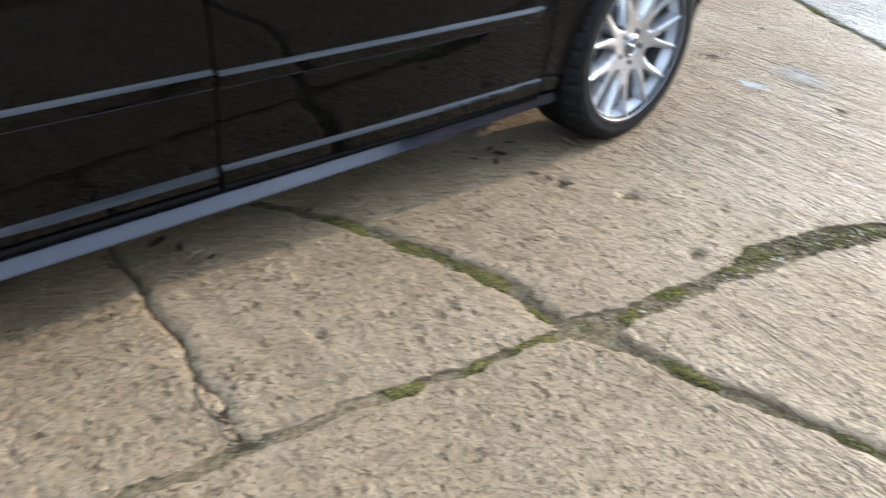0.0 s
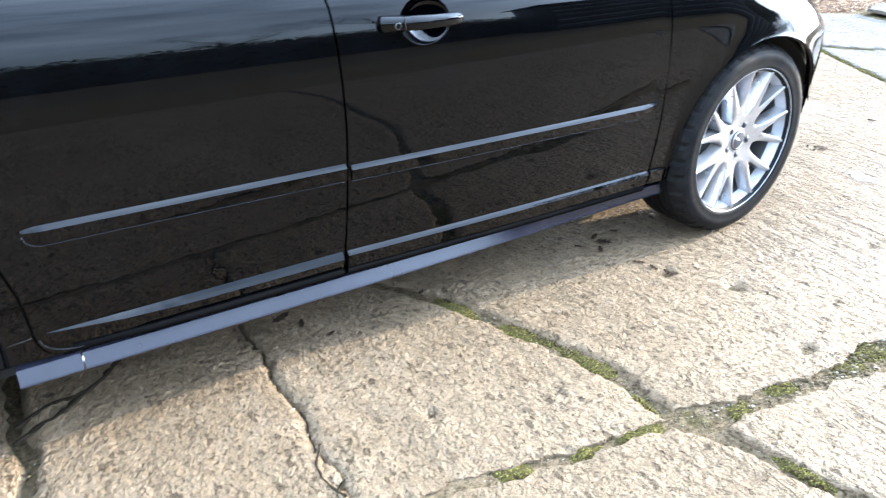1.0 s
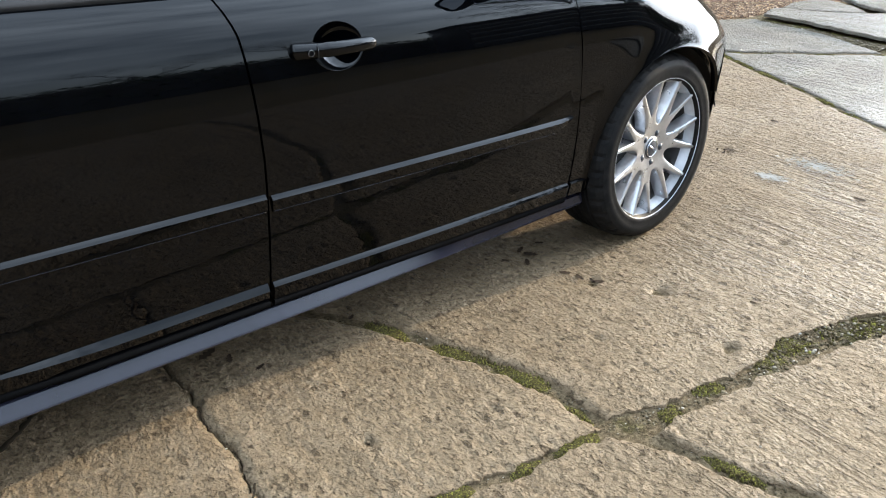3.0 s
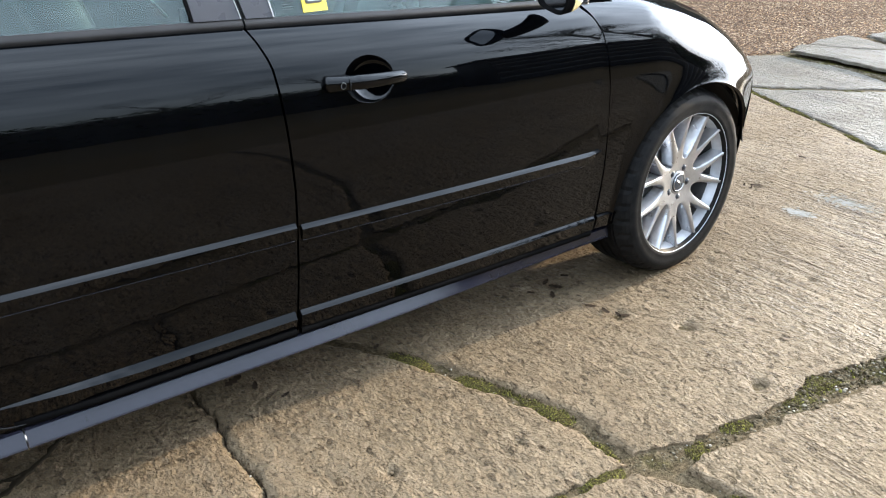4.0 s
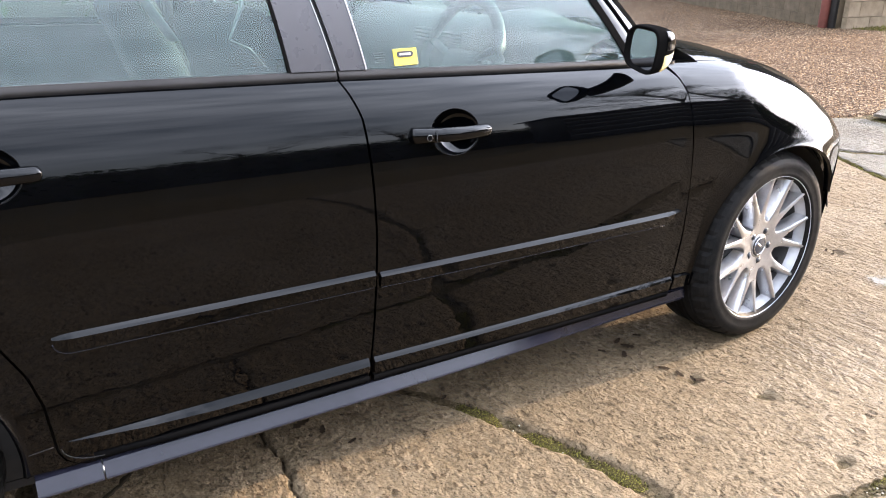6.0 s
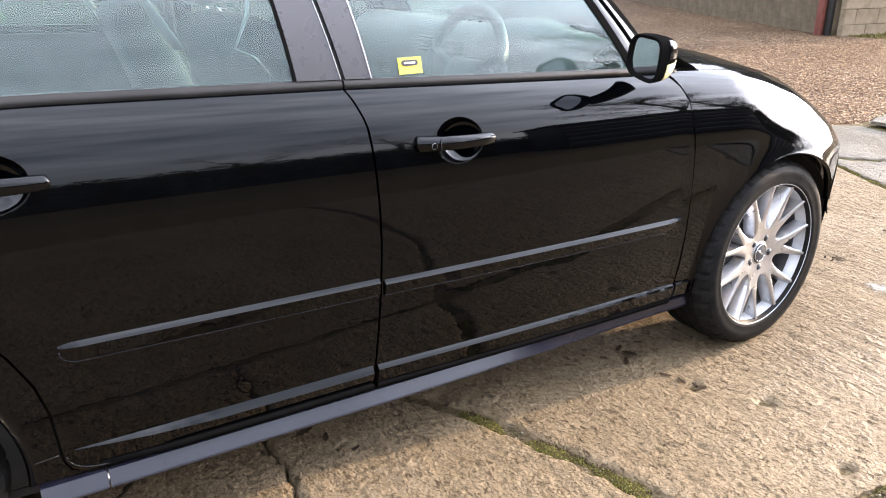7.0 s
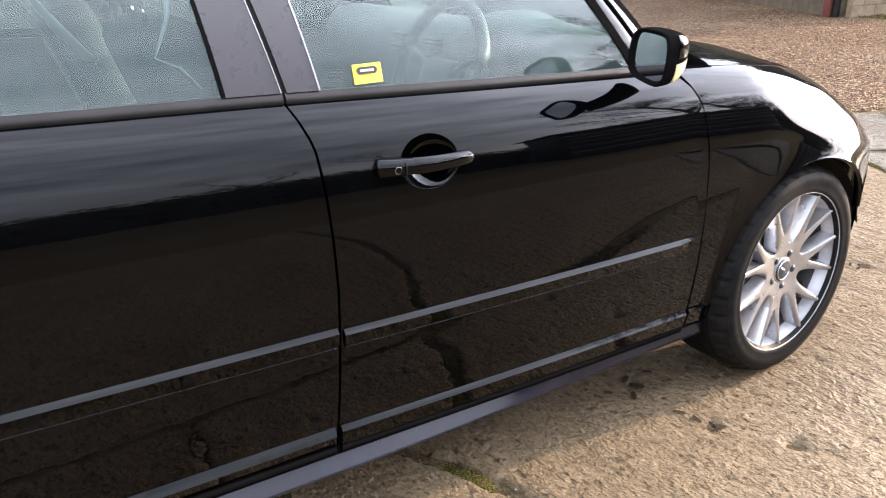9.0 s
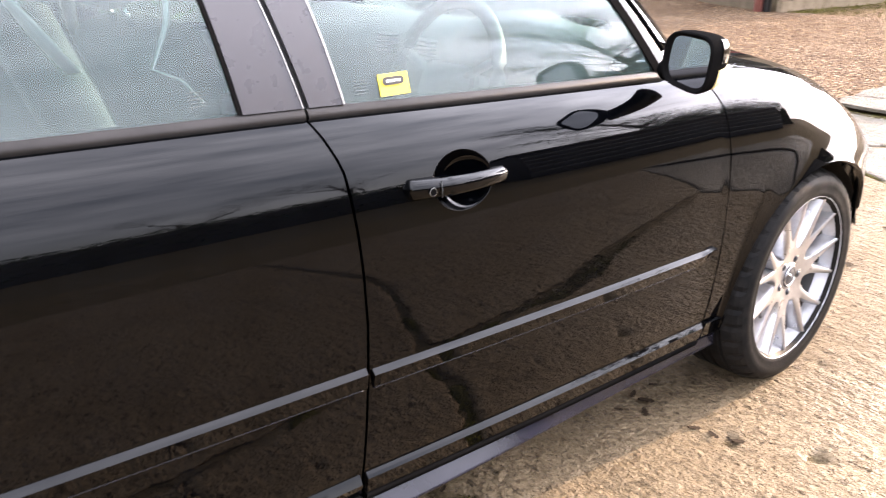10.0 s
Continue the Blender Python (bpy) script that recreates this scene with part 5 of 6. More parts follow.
# one sheet of earth to the horizon, finer near the car
gx = np.r_[-900, -300, -90, -30, np.arange(-12, -3, 1.0), np.arange(-3, 2.6, 0.03), np.arange(2.6, 6.01, 0.1), np.arange(7, 20, 1.0), 30, 90, 300, 900]
gy = np.r_[-900, -300, -90, -30, np.arange(-12, -2.5, 1.0), np.arange(-2.5, 1.0, 0.03), np.arange(1.0, 3.51, 0.1), np.arange(4, 20, 1.0), 30, 90, 300, 900]
gv = [(x, y, far_z(x, y) if abs(x) < 20 and abs(y) < 20 else -0.02) for y in gy for x in gx]
gf = [(j * len(gx) + i, j * len(gx) + i + 1, (j + 1) * len(gx) + i + 1, (j + 1) * len(gx) + i) for j in range(len(gy) - 1) for i in range(len(gx) - 1)]
ground = part("ground", mesh_from("ground", gv, gf), SOIL)
tagged(ground, "dark earth and grit showing in the joints of the yard", "ground", kind="structure")

pavement = holder("pavement", (0, 0, 0), "cracked pale concrete yard slabs with mossy joints", "pavement", kind="structure")
J1B = [(-0.885, -0.588), (-0.80, -0.600), (-0.712, -0.634), (-0.60, -0.645), (-0.46, -0.672), (-0.392, -0.678), (-0.31, -0.652), (-0.241, -0.642), (-0.101, -0.672), (0.0, -0.70), (0.17, -0.775), (0.6, -0.93), (1.35, -1.15)]
J2 = [(-0.885, -0.588), (-0.885, -0.50), (-0.885, -0.43), (-0.907, -0.314), (-0.956, -0.188), (-0.99, -0.10), (-1.012, -0.04), (-1.048, 0.05), (-1.12, 0.185), (-1.215, 0.32), (-1.30, 0.50), (-1.42, 1.0), (-1.5, 2.3)]
J2B = [(-0.50, -3.2), (-0.60, -1.5), (-0.633, -1.22), (-0.675, -1.088), (-0.726, -0.966), (-0.765, -0.86), (-0.795, -0.73), (-0.83, -0.65), (-0.885, -0.588)]
C1 = [(-1.64, -0.470), (-1.634, -0.385), (-1.625, -0.31), (-1.642, -0.245), (-1.632, -0.117), (-1.640, 0.035), (-1.630, 0.19), (-1.642, 0.34), (-1.65, 0.8), (-1.70, 2.3)]
J3 = [(-2.36, -0.418), (-2.275, -0.262), (-2.24, -0.113), (-2.205, 0.065), (-2.228, 0.2), (-2.20, 0.5), (-2.25, 2.3)]
J4 = [(1.35, -1.15), (1.55, -0.4), (1.70, 0.0), (1.859, 0.323), (2.058, 0.692), (2.208, 1.039), (2.42, 1.45), (2.62, 1.86)]


def cut(line_pts, x0, x1, axis=0):
    """The part of a joint between two ends, which must be among its points."""
    a = [p for p in line_pts if x0 - 1e-6 <= p[axis] <= x1 + 1e-6]
    return a


def shift(line_pts, dx=0.0, dy=0.0):
    return [(x + dx, y + dy) for x, y in line_pts]


# the near lip of the wide, silted joint
LOW = [(-0.802, -0.668), (-0.734, -0.662), (-0.633, -0.668), (-0.46, -0.694), (-0.35, -0.711), (-0.22, -0.724), (-0.086, -0.756), (0.04, -0.798), (0.2, -0.858), (0.62, -0.99), (1.36, -1.18)]
WIDE = [(-0.42, -0.692), (-0.30, -0.694), (-0.20, -0.700), (-0.09, -0.728), (0.03, -0.772), (0.18, -0.832)]
J3_J1 = (-2.36, -0.418)
north_y = 2.3
W = 0.010      # half a joint
slab("slab", shift([(-4.6, -0.25), (-2.6, -0.40), J3_J1], -0.03, W), [(-4.6, north_y), (-2.28, north_y)], [(-4.63, -0.24), (-4.6, north_y)], shift(J3, -0.022, W), 0.02, pavement)
slab("slab", shift([J3_J1, (-1.886, -0.448), (-1.64, -0.470)], 0, W), [(-2.23, north_y), (-1.706, north_y)], shift(J3, 0.013, W), shift(C1, -0.0015, W), 0.006, pavement, bias=-1)
slab("slab", shift([(-1.64, -0.470)] + cut(J1, -1.40, -0.885), 0, W * 1.4), [(-1.694, north_y), (-1.512, north_y)], shift(C1, 0.0015, W * 1.4), shift(J2, -0.017, W * 1.4), 0.006, pavement, bias=-1)
slab("slab", shift(J1B, 0.012, 0.030), [(-1.488, north_y), (2.60, north_y)], shift(J2, 0.017, 0.030), shift(J4, -0.010, 0.02) + [(2.60, north_y)], 0.008, pavement, bias=-1)
slab("slab", [(-4.6, -3.2), (-0.512, -3.2)], shift([(-4.6, -0.25), (-2.6, -0.40), J3_J1, (-1.886, -0.448)] + cut(J1, -1.64, -0.885), -0.012, -0.025), [(-4.6, -3.2), (-4.61, -0.27)], shift(J2B, -0.014, -0.018), 0.009, pavement, bias=1)
slab("slab", [(-0.488, -3.2), (3.2, -3.2)], LOW, shift(J2B[:-2], 0.014, -0.022) + [LOW[0]], [(3.2, -3.2), LOW[-1]], 0.009, pavement, bias=1)
K2 = [(2.47, 1.48), (2.55, 1.35), (2.66, 1.25), (2.72, 1.18), (2.87, 1.01), (2.99, 0.90), (3.17, 0.73)]
K3 = [(3.18, 0.80), (3.26, 1.00), (3.38, 1.25), (3.45, 1.50), (3.45, 1.74), (3.51, 1.95)]
RAISED = [(3.26, -3.2), (3.30, 0.20), (3.38, 0.84), (3.42, 1.14), (3.49, 1.45), (3.51, 1.68), (3.52, 1.87)]
K4 = [(4.22, 1.27), (4.08, 1.42), (3.93, 1.58), (3.87, 1.74), (3.84, 1.88), (3.76, 1.96)]
slab("slab", [(1.37, -1.15), (3.22, -3.2)], K2, shift(J4[:-1], 0.010, 0.0) + [(2.47, 1.48)], [(3.22, -3.2), (3.24, -0.5), (3.17, 0.72)], 0.025, pavement, surface=WET_CONCRETE)
slab("slab", shift(K2, 0.020, 0.020), [(2.62, 2.28), (3.30, 2.12), (3.51, 1.95)], [(2.50, 1.50), (2.62, 2.28)], K3, 0.02, pavement, surface=WET_CONCRETE)
slab("slab", [(3.26, -3.2), (6.5, -3.0)], [(3.52, 1.87), (3.63, 1.93), (3.76, 1.96)], RAISED, [(6.5, -3.0), (5.5, -0.05)] + K4, 0.025, pavement, lift=0.045, surface=WET_CONCRETE)
slab("slab", [(4.16, 1.41), (4.30, 1.58)], [(3.86, 1.95), (4.10, 2.00), (4.35, 1.99), (4.46, 1.93)], [(4.16, 1.41), (3.97, 1.60), (3.90, 1.76), (3.86, 1.95)], [(4.30, 1.58), (4.38, 1.74), (4.46, 1.93)], 0.02, pavement, lift=0.045, surface=WET_CONCRETE)
slab("slab", [(4.26, 1.26), (5.6, 0.0)], [(4.56, 1.86), (5.8, 1.70)], [(4.26, 1.26), (4.40, 1.60), (4.56, 1.86)], [(5.6, 0.0), (5.8, 1.70)], 0.03, pavement, lift=0.050, surface=WET_CONCRETE)
slab("slab", [(-4.6, 2.33), (2.58, 2.33)], [(-4.6, 5.0), (2.58, 4.4)], [(-4.6, 2.33), (-4.6, 5.0)], [(2.58, 2.33), (2.58, 4.4)], 0.06, pavement)


def scatter(points, shape, material, name, label, category, top=True):
    """Many small pieces joined into one sheet of stuff."""
    verts, faces = [], []
    for p, r, a in points:
        v, f = shape(r)
        ca, sa = math.cos(a), math.sin(a)
        k = len(verts)
        verts += [(p[0] + x * ca - y * sa, p[1] + x * sa + y * ca, p[2] + z) for x, y, z in v]
        faces += [tuple(i + k for i in q) for q in f]
    ob = part(name, mesh_from(name, verts, faces), material)
    return tagged(ob, label, category, kind="stuff")


RNG = random.Random(7)


def pebble(r):
    v = []
    for k, (z, q) in enumerate(((-0.5, 0.55), (0.1, 1.0), (0.55, 0.6))):
        for i in range(6):
            a = math.pi * i / 3 + k * 0.4
            w = q * r * RNG.uniform(0.8, 1.15)
            v.append((w * math.cos(a), w * 0.75 * math.sin(a), z * r * 0.8))
    f = [(j * 6 + i, j * 6 + (i + 1) % 6, (j + 1) * 6 + (i + 1) % 6, (j + 1) * 6 + i) for j in range(2) for i in range(6)] + [tuple(12 + i for i in range(6))]
    return v, f


def moss_tuft(r):
    v = [(0, 0, r * 0.45)]
    for q, z in ((0.6, 0.62), (1.0, 0.0)):
        for i in range(7):
            a = 2 * math.pi * i / 7 + q
            w = r * q * RNG.uniform(0.75, 1.2)
            v.append((w * math.cos(a), w * math.sin(a), z * r * 0.45 - (0.004 if z == 0 else 0)))
    f = [(0, 1 + i, 1 + (i + 1) % 7) for i in range(7)] + [(1 + i, 8 + i, 8 + (i + 1) % 7, 1 + (i + 1) % 7) for i in range(7)]
    return v, f


def litter(r):
    b = RNG.uniform(0.3, 0.7)
    lift = RNG.uniform(0.1, 1.3) * r
    return [(-r, 0, lift * 0.5), (0, -r * b, 0.1 * r), (r, 0, lift), (0, r * b, 0.3 * r)], [(0, 1, 2, 3)]


def on_line(pts, t, spread):
    x, y = poly(pts)(t)
    return x + RNG.gauss(0, spread), y + RNG.gauss(0, spread)


moss_pts, peb_pts = [], []
for pts, n, spread, size in ((J2[:11], 11000, 0.0115, 0.0029), (J1B[1:11], 9500, 0.016, 0.0030), (J1[4:], 6500, 0.013, 0.0027), (J2B[2:], 3500, 0.008, 0.0026), (J4, 6000, 0.016, 0.004), (K2, 1500, 0.010, 0.004), (RAISED[2:], 7000, 0.022, 0.006)):
    for _ in range(n):
        x, y = on_line(pts, RNG.random(), spread)
        q = noise.noise((x * 8, y * 8, 2.2))
        if q > -0.04 and math.hypot(x + 0.865, y + 0.605) > 0.055 + 0.05 * q:
            moss_pts.append(((x, y, height(x, y) - 0.013 + 0.009 * min(1, (q + 0.04) * 3)), RNG.uniform(0.5, 1.3) * size, RNG.uniform(0, 6.3)))
for _ in range(600):
    x, y = on_line(J1B, RNG.uniform(0.27, 0.56), 0.022)
    if noise.noise((x * 11, y * 11, 4.2)) > -0.05:
        moss_pts.append(((x, y, height(x, y) - 0.004), RNG.uniform(0.002, 0.0055), RNG.uniform(0, 6.3)))
for pts, n, spread, size in ((J1B[:11], 700, 0.014, 0.0032), (J1, 1500, 0.014, 0.0024), (J2, 600, 0.010, 0.0028), (J2B, 600, 0.010, 0.0030), (J3, 160, 0.012, 0.0034), (C1, 110, 0.004, 0.0032), (J4, 120, 0.010, 0.005)):
    for _ in range(n):
        x, y = on_line(pts, RNG.random(), spread)
        peb_pts.append(((x, y, -0.011 + RNG.uniform(0, 0.006)), RNG.uniform(0.4, 1.5) * size, RNG.uniform(0, 6.3)))
for _ in range(150):
    x, y = on_line(J1B, RNG.uniform(0.12, 0.62), 0.018)
    peb_pts.append(((x, y, -0.007), RNG.uniform(0.003, 0.0085), RNG.uniform(0, 6.3)))
for _ in range(380):
    x, y = on_line(WIDE, RNG.random(), 0.015)
    peb_pts.append(((x, y, -0.010 + RNG.uniform(0, 0.004)), 0.0015 + 0.0065 * RNG.random() ** 2.2, RNG.uniform(0, 6.3)))
for _ in range(1300):
    x, y = on_line(shift(WIDE, 0, 0.016), RNG.random(), 0.012)
    if noise.noise((x * 9, y * 9, 1.2)) > 0.08:
        moss_pts.append(((x, y, height(x, y) - 0.008), RNG.uniform(0.0018, 0.0042), RNG.uniform(0, 6.3)))
for _ in range(5000):
    t = RNG.random()
    x, y = poly(RAISED[2:])(t)
    x -= abs(RNG.gauss(0, 0.09))
    if x > np.interp(y, [p[1] for p in K3], [p[0] for p in K3]) - 0.01:
        peb_pts.append(((x, y, -0.011 + RNG.uniform(0, 0.008)), RNG.uniform(0.004, 0.012), RNG.uniform(0, 6.3)))
for _ in range(260):
    x, y = RNG.uniform(-2.2, 2.4), RNG.uniform(-1.3, 0.6)
    peb_pts.append(((x, y, height(x, y) + 0.001), RNG.uniform(0.0015, 0.004), RNG.uniform(0, 6.3)))
scatter(moss_pts, moss_tuft, MOSS, "moss", "yellow-green moss growing in the joints between slabs", "moss")
scatter(peb_pts, pebble, PEBBLE, "grit", "loose pale pebbles and grit in the joints", "gravel")

# finer cracks that branch from the joints, filled with dark dirt
for pts, r in (([(-1.634, -0.225), (-1.655, -0.262), (-1.668, -0.315), (-1.655, -0.372), (-1.640, -0.398)], 0.0050), ([(-1.655, -0.372), (-1.636, -0.362), (-1.628, -0.350)], 0.0035), ([(-1.660, -0.385), (-1.668, -0.415), (-1.652, -0.448), (-1.638, -0.462)], 0.0035),
               ([(-2.235, 0.130), (-2.170, 0.175), (-2.120, 0.20), (-2.04, 0.262), (-1.965, 0.345)], 0.0130), ([(-2.225, 0.190), (-2.185, 0.225), (-2.140, 0.248), (-2.095, 0.238), (-2.06, 0.25)], 0.0110)):
    path_fn = poly(pts)
    path = []
    for q in np.linspace(0, 1, 40):
        x, y = path_fn(q)
        x, y = x + wobble(x, y, 40, 0.007), y + wobble(y, x, 40, 0.007)
        path.append((x, y, height(x, y) - 0.0005))
    radii = [r * (0.45 + 0.9 * abs(noise.noise((p[0] * 30, p[1] * 30, 1.7)))) for p in path]
    ob = part("crack", mesh_from("crack", *tube(path, radii, 6, 0.35)), CRACK_DIRT)
    tagged(ob, "fine crack in the concrete filled with dark dirt", "crack", "cracks in the slabs")

# loose stones in the crack
for px_, py_, r in ((-1.645, -0.335, 0.026), (-1.652, -0.39, 0.020), (-1.632, -0.415, 0.015), (-1.655, 0.03, 0.015), (-1.36, -0.262, 0.008)):
    v, f = pebble(r)
    ob = part("stone", mesh_from("stone", [(px_ + p[0] * 0.8, py_ + p[1] * 1.5, -0.007 + p[2] * 0.35) for p in v], f), CONCRETE)
    tagged(ob, "pale broken chip of concrete lying in the crack", "stone", "chips in the crack")


def leaf_mark(x, y, size, turn):
    n = 9
    verts = []
    for i in range(n):
        t = -1 + 2 * i / (n - 1)
        w = size * 0.40 * (1 - t * t) ** 0.6 * (1 + 0.45 * math.sin(11 * t + 40 * size))
        for s in (-1, 0, 1):
            lx, ly = t * size, s * w
            X, Y = x + lx * math.cos(turn) - ly * math.sin(turn), y + lx * math.sin(turn) + ly * math.cos(turn)
            verts.append((X, Y, height(X, Y) + 0.0012 + 0.0018 * abs(s) * (1 + t) + 0.001 * t * t))
    faces = [(i * 3 + k, i * 3 + k + 1, (i + 1) * 3 + k + 1, (i + 1) * 3 + k) for i in range(n - 1) for k in range(2)]
    verts += [(a, b, c - 0.001) for a, b, c in verts]
    m = n * 3
    faces += [tuple(m + i for i in reversed(f)) for f in faces]
    ob = part("leaf_mark", mesh_from("leaf_mark", verts, faces), LEAF_MARK)
    tagged(ob, "dark leaf-shaped piece for dead leaves, stains and shaded dents", "leaf", "leaves on the concrete")


# some lie as leaves, others paint in dark stains and the dents' shade
for x, y, s, a in ((-0.432, 0.185, 0.04, 2.3), (-0.415, -0.03, 0.030, 1.5), (-0.385, -0.085, 0.030, 2.6), (0.937, 0.364, 0.04, 2.4), (0.90, 0.40, 0.02, 0.5), (0.854, -0.279, 0.035, 1.9), (-0.35, 0.23, 0.026, 2.8), 
                   (-1.53, 0.31, 0.05, 0.4), (-1.49, 0.25, 0.03, 1.2), (-1.44, 0.16, 0.022, 0.2), (-0.44, 0.23, 0.03, 0.4), (-0.48, 0.15, 0.03, 1.0), (-0.53, 0.20, 0.022, 2.5),
                   (-0.43, 0.02, 0.03, 2.4), (-0.40, -0.07, 0.024, 1.4), (0.89, 0.36, 0.022, 0.2), (1.43, 0.45, 0.03, 2.0), (-1.12, 0.22, 0.022, 0.5), (-1.08, 0.14, 0.018, 2.2)):
    leaf_mark(x, y, s * 0.62, a)

# pale dried splash on the concrete
def splash(x, y, rx, ry, seed):
    """Dried flecks, thick in the middle and thinning outwards."""
    r = random.Random(seed)
    verts, faces = [], []
    for _ in range(300):
        fx, fy = x + r.gauss(0, rx * 0.62), y + r.gauss(0, ry * 0.62)
        size = r.uniform(0.0015, 0.0058) * (1.2 if abs(fx - x) < rx * 0.4 else 0.8)
        k = len(verts)
        n = 7
        verts.append((fx, fy, height(fx, fy) + 0.0028))
        for i in range(n):
            a = 2 * math.pi * i / n
            w = size * r.uniform(0.55, 1.3)
            X, Y = fx + w * math.cos(a), fy + w * 1.5 * math.sin(a)
            verts.append((X, Y, height(X, Y) + 0.0008))
        faces += [(k, k + 1 + i, k + 1 + (i + 1) % n) for i in range(n)]
    return verts, faces


SPLASH = simple("dried_white_splash", (0.21, 0.195, 0.17), 0.9, vary=0.35, grain=0.6, grain_scale=60)
SPLASH.node_tree.nodes["Principled BSDF"].inputs["IOR"].default_value = 1.2
sp_ob = part("paint_splash", mesh_from("paint_splash", *splash(1.05, 0.01, 0.055, 0.10, 1.0)), SPLASH)
tagged(sp_ob, "dried whitish splash on the concrete", "stain", kind="stuff")
sp_ob = part("paint_splash", mesh_from("paint_splash", *splash(0.80, 0.07, 0.03, 0.045, 4.0)), SPLASH)
tagged(sp_ob, "small dried whitish splash on the concrete", "stain", kind="stuff")

# gravel drive beyond the yard
def gravel_z(x, y):
    return -0.012 + 0.02 * noise.noise((x * 1.1, y * 1.1, 9)) + 0.010 * noise.noise((x * 5, y * 5, 9))


edge = poly([(2.66, 2.3), (3.0, 2.2), (3.3, 2.12), (3.52, 1.99), (3.80, 2.00), (4.3, 2.02), (4.6, 1.90), (5.8, 1.76), (9.0, 1.4), (14.0, 0.5)])
nu, nv = 150, 90
gv = []
for j in range(nv):
    w = (j / (nv - 1)) ** 1.6
    for i in range(nu):
        x0, y0 = edge(i / (nu - 1))
        x1, y1 = 2.66 + 16 * (i / (nu - 1)), 17.0
        x, y = x0 + (x1 - x0) * w, y0 + (y1 - y0) * w
        gv.append((x, y, gravel_z(x, y) + (0.02 if j > 2 else 0.007 * j - 0.008)))
gf = [(j * nu + i, j * nu + i + 1, (j + 1) * nu + i + 1, (j + 1) * nu + i) for j in range(nv - 1) for i in range(nu - 1)]
drive = part("gravel_drive", mesh_from("gravel_drive", gv, gf), GRAVEL)
tagged(drive, "brown gravel drive strewn with dead leaves", "gravel", kind="structure")
lit = []
for _ in range(44000):
    x = 2.7 + 7.5 * RNG.random()
    y = 1.72 + 8.7 * RNG.random() ** 1.25
    if y > np.interp(x, [2.66, 3.3, 3.52, 4.3, 4.6, 5.8, 9.0, 14], [2.32, 2.12, 1.99, 2.02, 1.9, 1.76, 1.4, 0.5]) + RNG.gauss(0, 0.06) and y - 6.15 < 2.4 * (x - 9.1) + 12 and x < 9.0 + (y - 6.1) * 0.4:
        lit.append(((x, y, gravel_z(x, y) + 0.022), RNG.uniform(0.004, 0.0115), RNG.uniform(0, 6.3)))
scatter(lit, litter, LEAF_LITTER, "leaf_litter", "brown dead leaves strewn over the gravel", "leaves")

# ---------------------------------------------------------------- block walls
def block_wall(name, a, b, courses, label, surface):
    """A wall of concrete blocks with recessed joints."""
    a, b = Vector((*a, 0)), Vector((*b, 0))
    d = (b - a).normalized()
    nrm = Vector((d.y, -d.x, 0))
    if nrm.dot(Vector((-2, -1.4, 0)) - a) < 0:
        nrm = -nrm
    length = (b - a).length
    back = [a + nrm * -0.004, b + nrm * -0.004, b + nrm * -0.19, a + nrm * -0.19]
    top = courses * 0.225
    v = [(p.x, p.y, z) for z in (-0.1, top) for p in back]
    wall = part(name, mesh_from(name, v, [(0, 1, 5, 4), (1, 2, 6, 5), (2, 3, 7, 6), (3, 0, 4, 7), (4, 5, 6, 7)], smooth=False), surface)
    tagged(wall, label, "wall", kind="structure")
    bm = soft_box(0.003, -0.10, 0.003, 0.442, 0.0, 0.222, 0.003, 1)
    me = bpy.data.meshes.new("block")
    bm.to_mesh(me)
    bm.free()
    me.materials.append(surface)
    bm = soft_box(0.003, -0.10, 0.003, 0.2195, 0.0, 0.222, 0.003, 1)
    half = bpy.data.meshes.new("block")
    bm.to_mesh(half)
    bm.free()
    half.materials.append(surface)
    for q in list(me.polygons) + list(half.polygons):
        q.use_smooth = False
    turn = Matrix(((d.x, -d.y, 0, 0), (d.y, d.x, 0, 0), (0, 0, 1, 0), (0, 0, 0, 1)))
    face = 1 if Vector((-d.y, d.x, 0)).dot(nrm) > 0 else -1
    for c in range(courses):
        off = -0.2225 if c % 2 else 0.0
        k = 0
        while off + 0.445 * (k + 1) <= length + 0.01:
            s0 = off + 0.445 * k
            k += 1
            if s0 < -0.01:
                s0 = 0.0
            ob = new("block", half if s0 == 0.0 and c % 2 else me)
            p = a + d * s0 + nrm * (0.0 if face > 0 else 0.10)
            ob.matrix_world = Matrix.Translation((p.x, p.y, c * 0.225 - 0.06)) @ turn
            ob.parent = wall
    return wall


block_wall("wall_east", (8.99, 6.26), (12.18, 14.0), 9, "grey-brown concrete block wall beside the drive", BLOCK)
block_wall("wall_south", (9.035, 6.05), (15.4, 4.97), 8, "pale rendered block wall with moss at its foot", PALE_BLOCK)
post = holder("gate_post", (8.96, 6.13, 0), "weathered red and black painted gate post at the wall's end", "post")
part("red_board", soft_box(8.88, 6.135, -0.05, 9.00, 6.245, 2.0, 0.01, 1), RED, post)
part("black_board", soft_box(8.945, 6.035, -0.05, 9.025, 6.125, 2.0, 0.01, 1), BLACKPOST, post)
blades = []


def blade(r):
    lean = RNG.uniform(-0.6, 0.6) * r
    w = r * 0.22
    return [(-w, 0, 0), (w, 0, 0), (lean + w * 0.3, r * 0.3, r)], [(0, 1, 2)]


